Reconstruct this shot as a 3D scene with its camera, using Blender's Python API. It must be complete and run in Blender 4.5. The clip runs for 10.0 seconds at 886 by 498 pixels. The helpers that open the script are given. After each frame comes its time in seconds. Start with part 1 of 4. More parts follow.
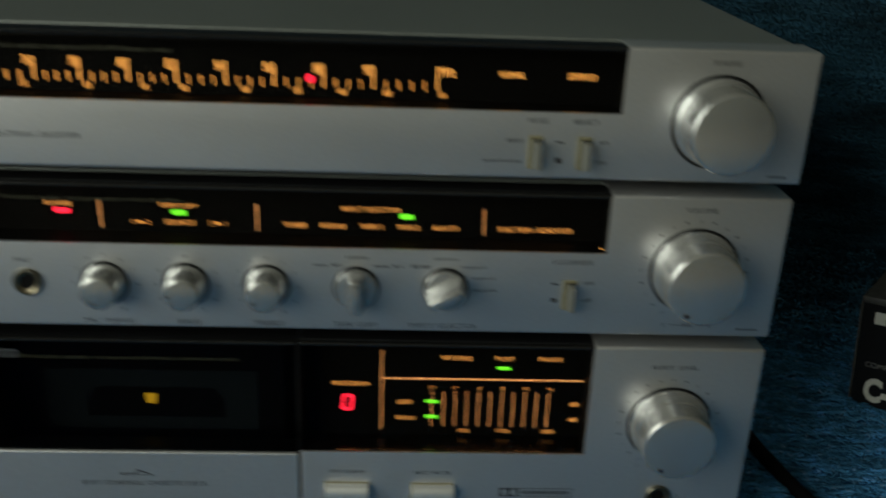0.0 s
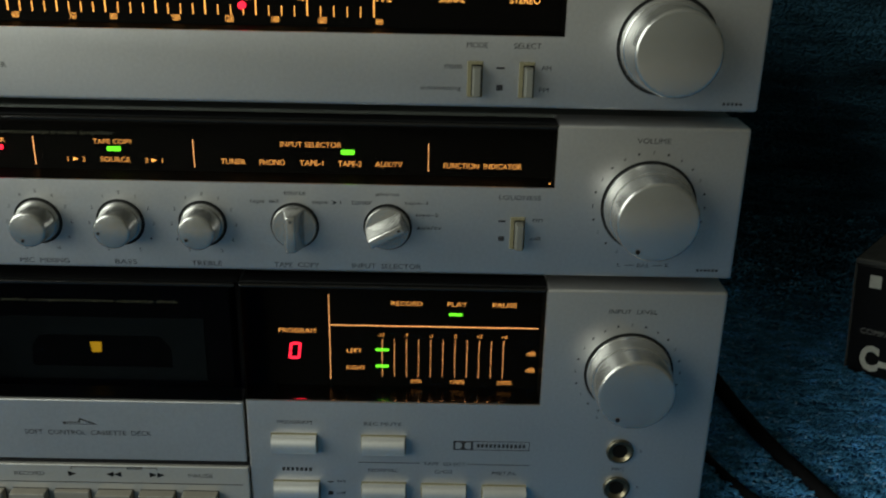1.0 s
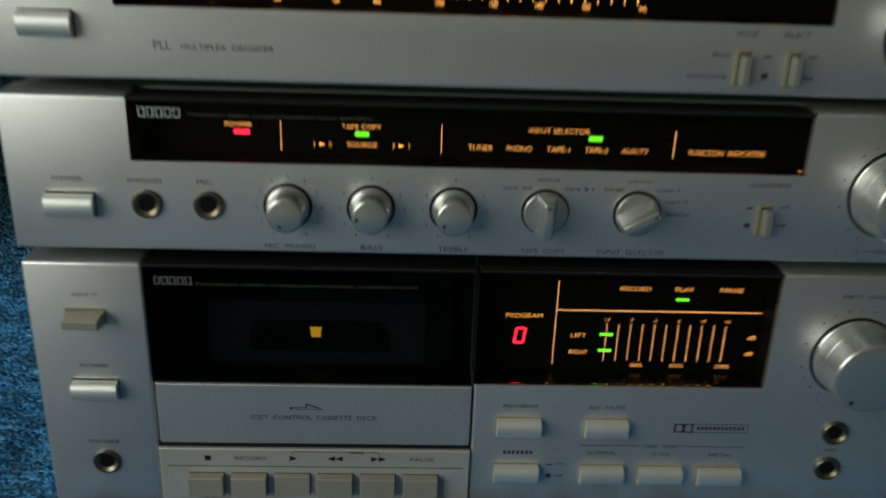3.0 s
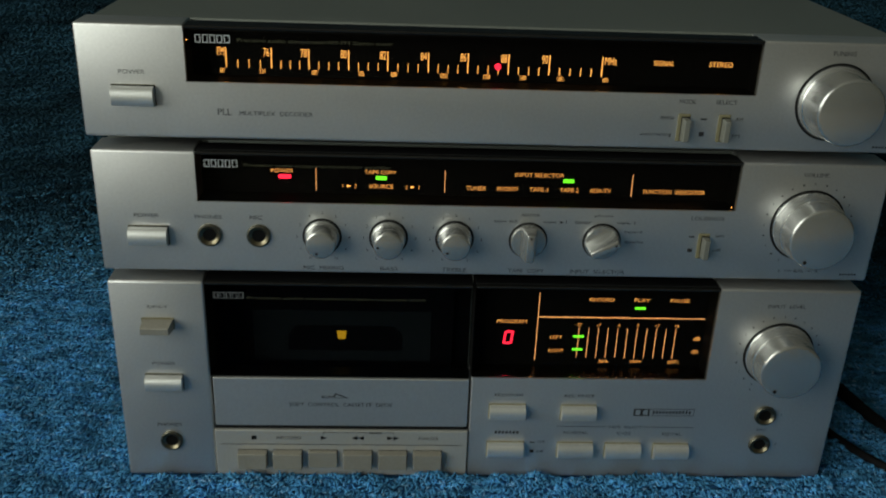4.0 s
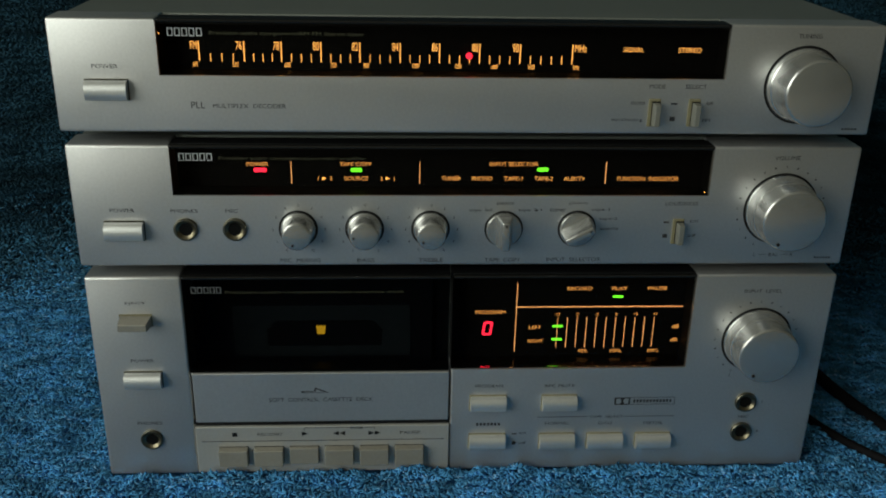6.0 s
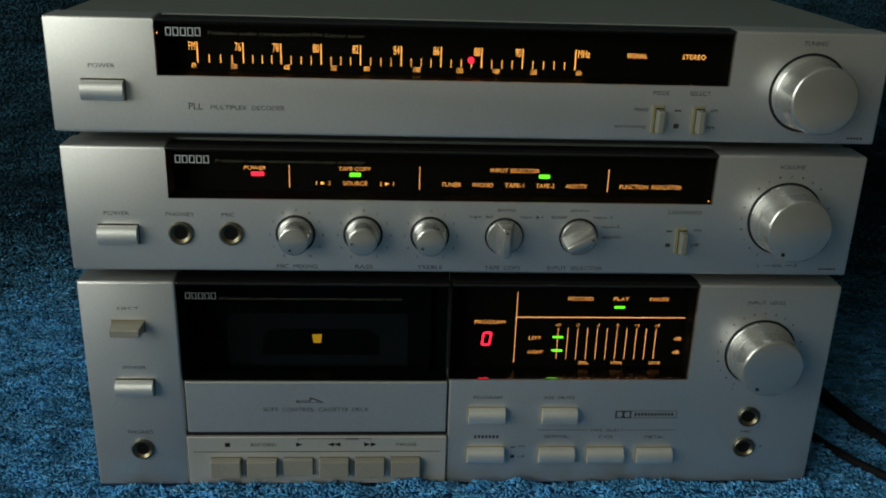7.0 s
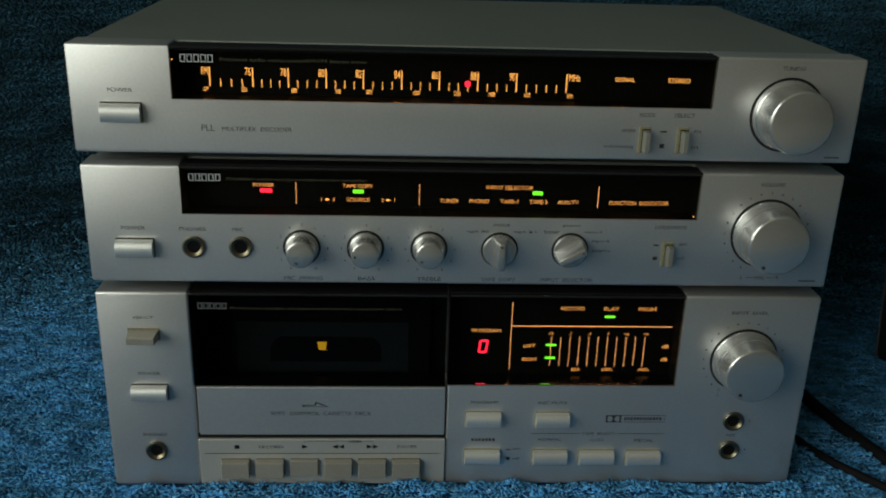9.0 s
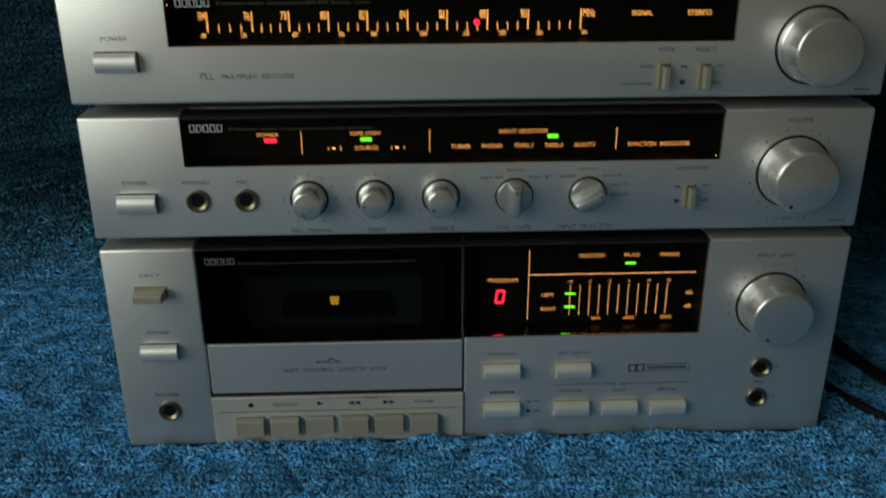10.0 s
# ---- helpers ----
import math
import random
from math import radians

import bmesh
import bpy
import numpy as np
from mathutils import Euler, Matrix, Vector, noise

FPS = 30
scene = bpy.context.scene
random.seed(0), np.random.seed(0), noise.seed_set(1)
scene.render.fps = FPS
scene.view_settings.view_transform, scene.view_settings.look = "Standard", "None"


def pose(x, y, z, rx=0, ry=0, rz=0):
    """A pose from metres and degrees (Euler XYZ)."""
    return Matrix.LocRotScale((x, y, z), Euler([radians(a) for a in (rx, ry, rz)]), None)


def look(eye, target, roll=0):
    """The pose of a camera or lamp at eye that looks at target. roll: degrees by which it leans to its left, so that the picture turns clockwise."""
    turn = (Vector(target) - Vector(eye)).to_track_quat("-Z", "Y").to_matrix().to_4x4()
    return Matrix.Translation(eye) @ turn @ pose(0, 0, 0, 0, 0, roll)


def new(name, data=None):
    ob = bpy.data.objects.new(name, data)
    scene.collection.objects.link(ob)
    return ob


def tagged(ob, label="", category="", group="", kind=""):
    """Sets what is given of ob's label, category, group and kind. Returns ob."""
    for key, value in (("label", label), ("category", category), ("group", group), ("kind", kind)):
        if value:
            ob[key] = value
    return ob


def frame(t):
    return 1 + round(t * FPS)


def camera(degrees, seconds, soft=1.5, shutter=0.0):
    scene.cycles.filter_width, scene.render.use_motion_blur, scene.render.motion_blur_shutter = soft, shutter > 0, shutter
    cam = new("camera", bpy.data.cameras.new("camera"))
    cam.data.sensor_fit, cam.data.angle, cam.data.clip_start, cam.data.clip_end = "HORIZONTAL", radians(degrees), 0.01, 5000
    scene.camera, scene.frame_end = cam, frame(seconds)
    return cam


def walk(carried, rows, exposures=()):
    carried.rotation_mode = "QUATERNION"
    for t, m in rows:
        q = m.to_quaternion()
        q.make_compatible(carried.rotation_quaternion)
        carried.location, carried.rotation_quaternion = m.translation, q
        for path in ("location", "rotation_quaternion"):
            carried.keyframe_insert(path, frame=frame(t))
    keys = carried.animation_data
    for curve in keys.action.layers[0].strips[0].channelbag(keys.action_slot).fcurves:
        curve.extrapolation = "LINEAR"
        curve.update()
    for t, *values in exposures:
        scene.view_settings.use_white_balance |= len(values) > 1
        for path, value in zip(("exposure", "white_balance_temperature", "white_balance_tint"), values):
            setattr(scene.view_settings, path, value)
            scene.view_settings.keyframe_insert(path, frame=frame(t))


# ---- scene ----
cam = camera(50.58, 10.0, soft=1.85, shutter=0.9)
PATH = [
    (0, (0.0291, -0.2912, 0.2565), (0.0731, 0.6332, -0.1222), 2.27),
    (0.2, (0.0465, -0.2887, 0.2481), (0.0793, 0.6382, -0.1258), 2.22),
    (0.5, (0.0585, -0.2893, 0.2392), (0.0808, 0.6405, -0.1282), 1.97),
    (1, (0.0618, -0.2891, 0.2292), (0.0647, 0.6409, -0.1384), 1.15),
    (1.5, (0.0518, -0.2859, 0.2206), (0.0461, 0.6431, -0.1496), 0.16),
    (1.8, (0.0223, -0.2778, 0.2083), (0.0379, 0.6525, -0.1581), 0.70),
    (2, (-0.0038, -0.2664, 0.2052), (0.0190, 0.6559, -0.1806), 1.24),
    (2.2, (-0.0215, -0.2617, 0.2040), (-0.0012, 0.6599, -0.1836), 1.54),
    (2.5, (-0.0267, -0.2635, 0.2088), (-0.0039, 0.6559, -0.1839), 1.72),
    (2.7, (-0.0286, -0.2702, 0.2158), (0.0016, 0.6497, -0.1750), 1.93),
    (3.8, (-0.0387, -0.3432, 0.2719), (0.0121, 0.5697, -0.1331), 2.23),
    (4, (-0.0392, -0.3519, 0.2750), (0.0081, 0.5600, -0.1328), 2.19),
    (4.5, (-0.0315, -0.3576, 0.2711), (0.0215, 0.5582, -0.1272), 1.01),
    (5, (-0.0309, -0.3541, 0.2666), (0.0318, 0.5626, -0.1280), 0.48),
    (5.5, (-0.0335, -0.3565, 0.2673), (0.0283, 0.5597, -0.1287), 0.78),
    (5.7, (-0.0325, -0.3579, 0.2656), (0.0257, 0.5597, -0.1277), 0.94),
    (6.8, (-0.0335, -0.3595, 0.2572), (0.0250, 0.5706, -0.1054), 1.76),
    (7, (-0.0335, -0.3557, 0.2540), (0.0257, 0.5753, -0.1062), 1.85),
    (7.5, (-0.0403, -0.3577, 0.2514), (0.0296, 0.5770, -0.0972), 2.02),
    (7.8, (-0.0492, -0.3475, 0.2480), (0.0423, 0.5873, -0.0950), 2.84),
    (8, (-0.0400, -0.3378, 0.2472), (0.0608, 0.5893, -0.1138), 3.64),
    (8.2, (-0.0332, -0.3365, 0.2428), (0.0635, 0.5894, -0.1224), 3.72),
    (8.5, (-0.0338, -0.3489, 0.2508), (0.0320, 0.5807, -0.1119), 2.66),
    (9, (-0.0314, -0.3739, 0.2663), (0.0211, 0.5580, -0.0926), 1.77),
    (9.5, (-0.0317, -0.3642, 0.2646), (0.0009, 0.5581, -0.1204), 0.15),
    (10, (-0.0287, -0.3621, 0.2577), (0.0044, 0.5532, -0.1438), -0.19),
]
walk(cam, [(t, look(eye, target, roll)) for t, eye, target, roll in PATH])

# ---- light ----
world = bpy.data.worlds.new("room_air")
world.use_nodes = True
world.node_tree.nodes["Background"].inputs[0].default_value = (0.5, 0.6, 0.7, 1)
world.node_tree.nodes["Background"].inputs[1].default_value = 0.02
scene.world = world


def area_lamp(name, eye, target, sx, sy, watts, color):
    d = bpy.data.lights.new(name, "AREA")
    d.shape, d.size, d.size_y, d.energy, d.color = "RECTANGLE", sx, sy, watts, color
    ob = new(name, d)
    ob.matrix_world = look(eye, target)
    return ob


# daylight that fills the opening of the window in the wall to the left
area_lamp("window_daylight", (-1.37, -1.45, 0.85), (0, -1.45, 0.85), 2.2, 1.4, 44, (0.925, 0.98, 0.87))


# ---- materials ----
def material(name, color, rough=0.5, metal=0.0, spread=0.08, scale=200.0, bump=0.0, bump_scale=2000.0, coarse=8.0, coarse_amount=0.06, spec=0.5):
    m = bpy.data.materials.new(name)
    m.use_nodes = True
    nt = m.node_tree
    b = nt.nodes["Principled BSDF"]
    b.inputs["Roughness"].default_value = rough
    b.inputs["Metallic"].default_value = metal
    b.inputs["Specular IOR Level"].default_value = spec
    co = nt.nodes.new("ShaderNodeTexCoord")
    n1 = nt.nodes.new("ShaderNodeTexNoise")
    n1.inputs["Scale"].default_value = scale
    n1.inputs["Detail"].default_value = 4
    n2 = nt.nodes.new("ShaderNodeTexNoise")
    n2.inputs["Scale"].default_value = coarse
    n2.inputs["Detail"].default_value = 3
    for n in (n1, n2):
        nt.links.new(co.outputs["Object"], n.inputs["Vector"])

    def remap(node, amount):
        r = nt.nodes.new("ShaderNodeMapRange")
        r.inputs["From Min"].default_value, r.inputs["From Max"].default_value = 0.25, 0.75
        r.inputs["To Min"].default_value, r.inputs["To Max"].default_value = 1 - amount, 1 + amount
        nt.links.new(node.outputs["Fac"], r.inputs["Value"])
        return r.outputs["Result"]

    mul = nt.nodes.new("ShaderNodeMath")
    mul.operation = "MULTIPLY"
    nt.links.new(remap(n1, spread), mul.inputs[0])
    nt.links.new(remap(n2, coarse_amount), mul.inputs[1])
    sc = nt.nodes.new("ShaderNodeVectorMath")
    sc.operation = "SCALE"
    sc.inputs[0].default_value = color
    nt.links.new(mul.outputs[0], sc.inputs["Scale"])
    nt.links.new(sc.outputs[0], b.inputs["Base Color"])
    rr = nt.nodes.new("ShaderNodeMath")
    rr.operation = "MULTIPLY"
    rr.inputs[1].default_value = rough
    nt.links.new(remap(n2, coarse_amount * 1.5), rr.inputs[0])
    nt.links.new(rr.outputs[0], b.inputs["Roughness"])
    if bump:
        nb = nt.nodes.new("ShaderNodeTexNoise")
        nb.inputs["Scale"].default_value = bump_scale
        nb.inputs["Detail"].default_value = 2
        nt.links.new(co.outputs["Object"], nb.inputs["Vector"])
        bp = nt.nodes.new("ShaderNodeBump")
        bp.inputs["Strength"].default_value = bump
        bp.inputs["Distance"].default_value = 0.0002
        nt.links.new(nb.outputs["Fac"], bp.inputs["Height"])
        nt.links.new(bp.outputs["Normal"], b.inputs["Normal"])
    return m


def glow(name, color, strength):
    m = bpy.data.materials.new(name)
    m.use_nodes = True
    nt = m.node_tree
    b = nt.nodes["Principled BSDF"]
    b.inputs["Base Color"].default_value = (*[c * 0.3 for c in color], 1)
    b.inputs["Emission Color"].default_value = (*color, 1)
    b.inputs["Emission Strength"].default_value = strength
    return m


def smoked_glass(name, tint):
    m = bpy.data.materials.new(name)
    m.use_nodes = True
    nt = m.node_tree
    nt.nodes.remove(nt.nodes["Principled BSDF"])
    tr = nt.nodes.new("ShaderNodeBsdfTransparent")
    tr.inputs[0].default_value = (*tint, 1)
    gl = nt.nodes.new("ShaderNodeBsdfGlossy")
    gl.inputs["Roughness"].default_value = 0.06
    gl.inputs["Color"].default_value = (0.1, 0.1, 0.1, 1)
    fr = nt.nodes.new("ShaderNodeFresnel")
    fr.inputs["IOR"].default_value = 1.3
    mx = nt.nodes.new("ShaderNodeMixShader")
    nt.links.new(fr.outputs[0], mx.inputs[0])
    nt.links.new(tr.outputs[0], mx.inputs[1])
    nt.links.new(gl.outputs[0], mx.inputs[2])
    nt.links.new(mx.outputs[0], nt.nodes["Material Output"].inputs[0])
    return m


SILVER = material("satin_silver_panel", (0.61, 0.605, 0.595), 0.42, 0.84, 0.05, 900, 0.25, 3500, 14, 0.04)
KNOB = material("satin_aluminium_knob", (0.53, 0.53, 0.515), 0.25, 0.82, 0.05, 1200, 0.15, 4000, 60, 0.05)
BUTTON = material("silver_button", (0.74, 0.74, 0.72), 0.4, 0.76, 0.04, 900, 0.1, 4000, 60, 0.05)
BEIGE = material("beige_silver_plastic", (0.31, 0.29, 0.245), 0.45, 0.35, 0.06, 700, 0.2, 3000, 30, 0.06)
SLIDER = material("grey_beige_slider", (0.24, 0.24, 0.21), 0.42, 0.4, 0.06, 700, 0.1, 3000, 60, 0.06)
CREAM = material("yellowed_cream_plastic", (0.2, 0.18, 0.105), 0.5, 0.0, 0.08, 500, 0.1, 3000, 60, 0.1)
TRANSPORT = material("champagne_silver_panel", (0.50, 0.49, 0.46), 0.45, 0.55, 0.05, 900, 0.2, 3500, 14, 0.05)
COVER = material("grey_painted_steel", (0.205, 0.22, 0.2), 0.42, 0.3, 0.06, 900, 0.35, 2600, 10, 0.06)
BLACK = material("black_plastic", (0.007, 0.007, 0.0075), 0.45, 0.0, 0.2, 400, spec=0.3)
GLOSS = material("glossy_black_acrylic", (0.01, 0.01, 0.01), 0.14, 0.0, 0.1, 300)
BOARD = material("black_display_board", (0.0035, 0.0032, 0.003), 0.6, 0.0, 0.2, 300, spec=0.12)
SHEEN = material("half_gloss_black_floor", (0.004, 0.0037, 0.0035), 0.22, 0.0, 0.2, 300, spec=0.2)
SILL = material("polished_black_sill", (0.55, 0.55, 0.55), 0.1, 1.0, 0.05, 300)
CHROME = material("dull_chrome", (0.16, 0.15, 0.115), 0.4, 1.0, 0.1, 900)
BRASS = material("worn_brass", (0.22, 0.19, 0.13), 0.36, 1.0, 0.1, 900)
# near-black that paints the shade in slots and sockets
HOLE_SHADE = material("hole_shade", (0.004, 0.004, 0.004), 0.7, 0.0, 0.2, 400, spec=0.1)
INK = material("dark_grey_print", (0.03, 0.03, 0.033), 0.6, 0.0, 0.2, 900, spec=0.3)
FAINT = material("faint_gold_print", (0.06, 0.058, 0.032), 0.6, 0.2, 0.25, 900)
WHITE = material("silver_white_print", (0.8, 0.82, 0.84), 0.4, 0.2, 0.1, 900)
RUBBER = material("black_rubber", (0.005, 0.005, 0.006), 0.75, 0.0, 0.2, 400, spec=0.12)
SHELL = material("dark_blue_grey_cassette_shell", (0.038, 0.048, 0.052), 0.35, 0.0, 0.1, 300)
TAPE_DARK = material("dark_cassette_window", (0.012, 0.012, 0.014), 0.3, 0.0, 0.2, 300)
BOXBLACK = material("glossy_black_card", (0.008, 0.008, 0.009), 0.3, 0.0, 0.2, 300)
BOXGREY = material("clear_grey_case", (0.09, 0.09, 0.085), 0.25, 0.0, 0.15, 200)
BOXDIM = material("grey_print", (0.22, 0.22, 0.21), 0.5, 0.0, 0.1, 300)
BOXWHITE = material("white_print", (0.66, 0.66, 0.6), 0.5, 0.0, 0.1, 300)
WALL = material("painted_wall", (0.23, 0.222, 0.175), 0.8, 0.0, 0.05, 40, 0.2, 300, 2, 0.06)
FLOORING = material("pale_floor", (0.36, 0.33, 0.28), 0.5, 0.0, 0.15, 60, 0.2, 300, 3, 0.1)
CEIL = material("grey_ceiling", (0.36, 0.345, 0.29), 0.9, 0.0, 0.04, 40, 0.1, 300, 2, 0.04)
ORANGE = glow("lit_amber", (1.0, 0.45, 0.1), 3.3)
AMBER = glow("dim_lit_amber", (1.0, 0.44, 0.11), 2.2)
LINE = glow("lit_amber_line", (1.0, 0.45, 0.16), 2.7)
RED = glow("lit_red", (1.0, 0.018, 0.05), 4.2)
GREEN = glow("lit_green", (0.16, 1.0, 0.03), 2.6)
YELLOW = glow("lit_yellow", (1.0, 0.52, 0.02), 2.2)
GLASS = smoked_glass("smoked_acrylic", (0.72, 0.70, 0.66))
DOORGLASS = smoked_glass("dark_smoked_acrylic", (0.38, 0.39, 0.40))


def pile_material(name, deep, calm=0.0, stretch=(1.0, 1.0, 1.0), tint=(1.0, 1.0, 1.0), scale=150, swing=0.4):
    m = bpy.data.materials.new(name)
    m.use_nodes = True
    nt = m.node_tree
    b = nt.nodes["Principled BSDF"]
    b.inputs["Roughness"].default_value = 0.85
    b.inputs["Specular IOR Level"].default_value = 0.2
    g = nt.nodes.new("ShaderNodeNewGeometry")
    r = nt.nodes.new("ShaderNodeValToRGB")
    e = r.color_ramp.elements
    e[0].position, e[0].color = 0.0, (0.012, 0.05, 0.11, 1)
    e[1].position, e[1].color = 1.0, (0.42, 0.60, 0.72, 1)
    for p, c in ((0.18, (0.03, 0.14, 0.30, 1)), (0.55, (0.055, 0.24, 0.46, 1)), (0.88, (0.085, 0.33, 0.58, 1)), (0.95, (0.24, 0.48, 0.66, 1))):
        n = e.new(p)
        n.color = c
    for n in e:
        n.color = [(c + (d - c) * calm) * w for c, d, w in zip(n.color, (0.055, 0.235, 0.45, 1), (*tint, 1))]
    nt.links.new(g.outputs["Random Per Island"], r.inputs["Fac"])
    co = nt.nodes.new("ShaderNodeTexCoord")
    mp = nt.nodes.new("ShaderNodeMapping")
    mp.inputs["Scale"].default_value = stretch
    nt.links.new(co.outputs["Object"], mp.inputs["Vector"])
    n2 = nt.nodes.new("ShaderNodeTexNoise")
    n2.inputs["Scale"].default_value = scale
    n2.inputs["Detail"].default_value = 4
    nt.links.new(mp.outputs["Vector"], n2.inputs["Vector"])
    mr = nt.nodes.new("ShaderNodeMapRange")
    mr.inputs["From Min"].default_value, mr.inputs["From Max"].default_value = 0.3, 0.7
    mr.inputs["To Min"].default_value, mr.inputs["To Max"].default_value = (1 - swing) * deep, (1 + swing) * deep
    nt.links.new(n2.outputs["Fac"], mr.inputs["Value"])
    sc = nt.nodes.new("ShaderNodeVectorMath")
    sc.operation = "SCALE"
    nt.links.new(r.outputs["Color"], sc.inputs[0])
    nt.links.new(mr.outputs["Result"], sc.inputs["Scale"])
    nt.links.new(sc.outputs[0], b.inputs["Base Color"])
    # light passes through the thin yarn
    tr = nt.nodes.new("ShaderNodeBsdfTranslucent")
    nt.links.new(sc.outputs[0], tr.inputs["Color"])
    mx = nt.nodes.new("ShaderNodeMixShader")
    mx.inputs[0].default_value = 0.28
    nt.links.new(b.outputs[0], mx.inputs[1])
    nt.links.new(tr.outputs[0], mx.inputs[2])
    nt.links.new(mx.outputs[0], nt.nodes["Material Output"].inputs[0])
    return m


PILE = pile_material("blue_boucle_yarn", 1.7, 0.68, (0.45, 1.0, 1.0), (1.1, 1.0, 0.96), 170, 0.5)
# Darker copies of the blue yarn and ground put the back's shade into colour.
PILE_HALF_SHADE = pile_material("half_shaded_boucle_yarn", 0.8, 0.8, (0.35, 0.8, 1.2), (1.25, 1.0, 0.85), 110, 0.6)
PILE_SHADED = pile_material("shaded_boucle_yarn", 0.29, 0.94, (0.25, 0.6, 1.6), (1.3, 1.03, 0.84), 70, 0.7)
CLOTH_SHADED = material("shaded_woven_ground", (0.02, 0.06, 0.08), 0.9, 0.0, 0.4, 350, 0.8, 500, 30, 0.2, spec=0.2)
CLOTH = material("blue_woven_ground", (0.05, 0.2, 0.43), 0.9, 0.0, 0.4, 350, 0.8, 500, 30, 0.2, spec=0.2)


# ---- mesh helpers ----
def mm(v):
    return v * 0.001


def thing(name, label, category, loc=(0, 0, 0), group="", kind=""):
    ob = new(name)
    ob.location = loc
    ob.empty_display_size = 0.01
    return tagged(ob, label, category, group, kind)


def part(name, bm, mat, parent, label=""):
    me = bpy.data.meshes.new(name)
    bm.to_mesh(me)
    bm.free()
    me.materials.append(mat)
    ob = new(name, me)
    ob.parent = parent
    if label:
        ob["label"] = label
    return ob


def smooth(ob, angle=35):
    me = ob.data
    me.polygons.foreach_set("use_smooth", [True] * len(me.polygons))
    me.set_sharp_from_angle(angle=radians(angle))
    return ob


def box(x0, x1, y0, y1, z0, z1, bevel=0.0, segs=2):
    """A box, sizes in millimetres, with all edges rounded."""
    bm = bmesh.new()
    bmesh.ops.create_cube(bm, size=1)
    for v in bm.verts:
        v.co = Vector((mm((x0 + x1) / 2 + v.co.x * (x1 - x0)), mm((y0 + y1) / 2 + v.co.y * (y1 - y0)), mm((z0 + z1) / 2 + v.co.z * (z1 - z0))))
    if bevel:
        bmesh.ops.bevel(bm, geom=bm.edges[:], offset=mm(bevel), segments=segs, profile=0.5, affect="EDGES")
    return bm


def slab(loops, y0, y1, bevel=0.0):
    """Outlines in the front plane (millimetres), pushed back from y0 to y1, edges rounded."""
    bm = bmesh.new()
    for loop in loops:
        vs = [bm.verts.new((mm(x), mm(y0), mm(z))) for x, z in loop]
        f = bm.faces.new(vs)
        f.normal_update()
        if f.normal.y > 0:
            f.normal_flip()
        r = bmesh.ops.extrude_face_region(bm, geom=[f])
        new_v = [g for g in r["geom"] if isinstance(g, bmesh.types.BMVert)]
        bmesh.ops.translate(bm, verts=new_v, vec=(0, mm(y1 - y0), 0))
    bmesh.ops.recalc_face_normals(bm, faces=bm.faces[:])
    if bevel:
        xs = [v.co.x for v in bm.verts]
        zs = [v.co.z for v in bm.verts]
        sides = ((0, min(xs)), (0, max(xs)), (2, min(zs)), (2, max(zs)))
        ed = [e for e in bm.edges if len(e.link_faces) == 2 and e.calc_face_angle(0) > 0.5 and any(abs(e.verts[0].co[k] - w) < 1e-6 and abs(e.verts[1].co[k] - w) < 1e-6 for k, w in sides)]
        bmesh.ops.bevel(bm, geom=ed, offset=mm(bevel), segments=3, profile=0.5, affect="EDGES")
    return bm


def lathe(profile, x, z, segs=64):
    """A turned shape on an axis along y through (x, z); the profile is (radius, y) in millimetres."""
    bm = bmesh.new()
    rings = []
    for r, y in profile:
        if r <= 0:
            rings.append([bm.verts.new((mm(x), mm(y), mm(z)))])
        else:
            rings.append([bm.verts.new((mm(x + r * math.cos(2 * math.pi * i / segs)), mm(y), mm(z + r * math.sin(2 * math.pi * i / segs)))) for i in range(segs)])
    for a, b in zip(rings, rings[1:]):
        for i in range(segs):
            j = (i + 1) % segs
            if len(a) == 1 and len(b) == 1:
                continue
            if len(a) == 1:
                bm.faces.new((a[0], b[i], b[j]))
            elif len(b) == 1:
                bm.faces.new((a[i], a[j], b[0]))
            else:
                bm.faces.new((a[i], a[j], b[j], b[i]))
    bmesh.ops.recalc_face_normals(bm, faces=bm.faces[:])
    return bm


def text_points(word, bold=0.0):
    """The flat mesh of a word in the built-in font."""
    cu = bpy.data.curves.new("word", "FONT")
    cu.body, cu.resolution_u, cu.fill_mode, cu.offset = word, 3, "FRONT", bold
    ob = new("word", cu)
    dg = bpy.context.evaluated_depsgraph_get()
    dg.update()
    me = bpy.data.meshes.new_from_object(ob.evaluated_get(dg))
    bpy.data.objects.remove(ob)
    bpy.data.curves.remove(cu)
    return me


def add_word(bm, word, x, z, w, h, y, bold=0.0):
    """Puts a word, centred on (x, z), w wide and h high (millimetres), in the plane y, into bm. With w = 0 its natural width."""
    me = text_points(word, bold)
    co = np.zeros(len(me.vertices) * 3)
    me.vertices.foreach_get("co", co)
    co = co.reshape(-1, 3)
    lo, hi = co.min(0), co.max(0)
    size = np.maximum(hi - lo, 1e-6)
    if w == 0:
        w = h * size[0] / size[1]
    vs = [bm.verts.new((mm(x + ((c[0] - lo[0]) / size[0] - 0.5) * w), mm(y), mm(z + ((c[1] - lo[1]) / size[1] - 0.5) * h))) for c in co]
    for p in me.polygons:
        try:
            bm.faces.new([vs[i] for i in p.vertices])
        except ValueError:
            pass
    bpy.data.meshes.remove(me)


def word(text, x, z, w, h, y, mat, parent, name="lettering", bold=0.0):
    bm = bmesh.new()
    add_word(bm, text, x, z, w, h, y, bold)
    return part(name, bm, mat, parent, "the word " + " ".join(text.split()) if text[0].isalpha() else "the characters " + text)


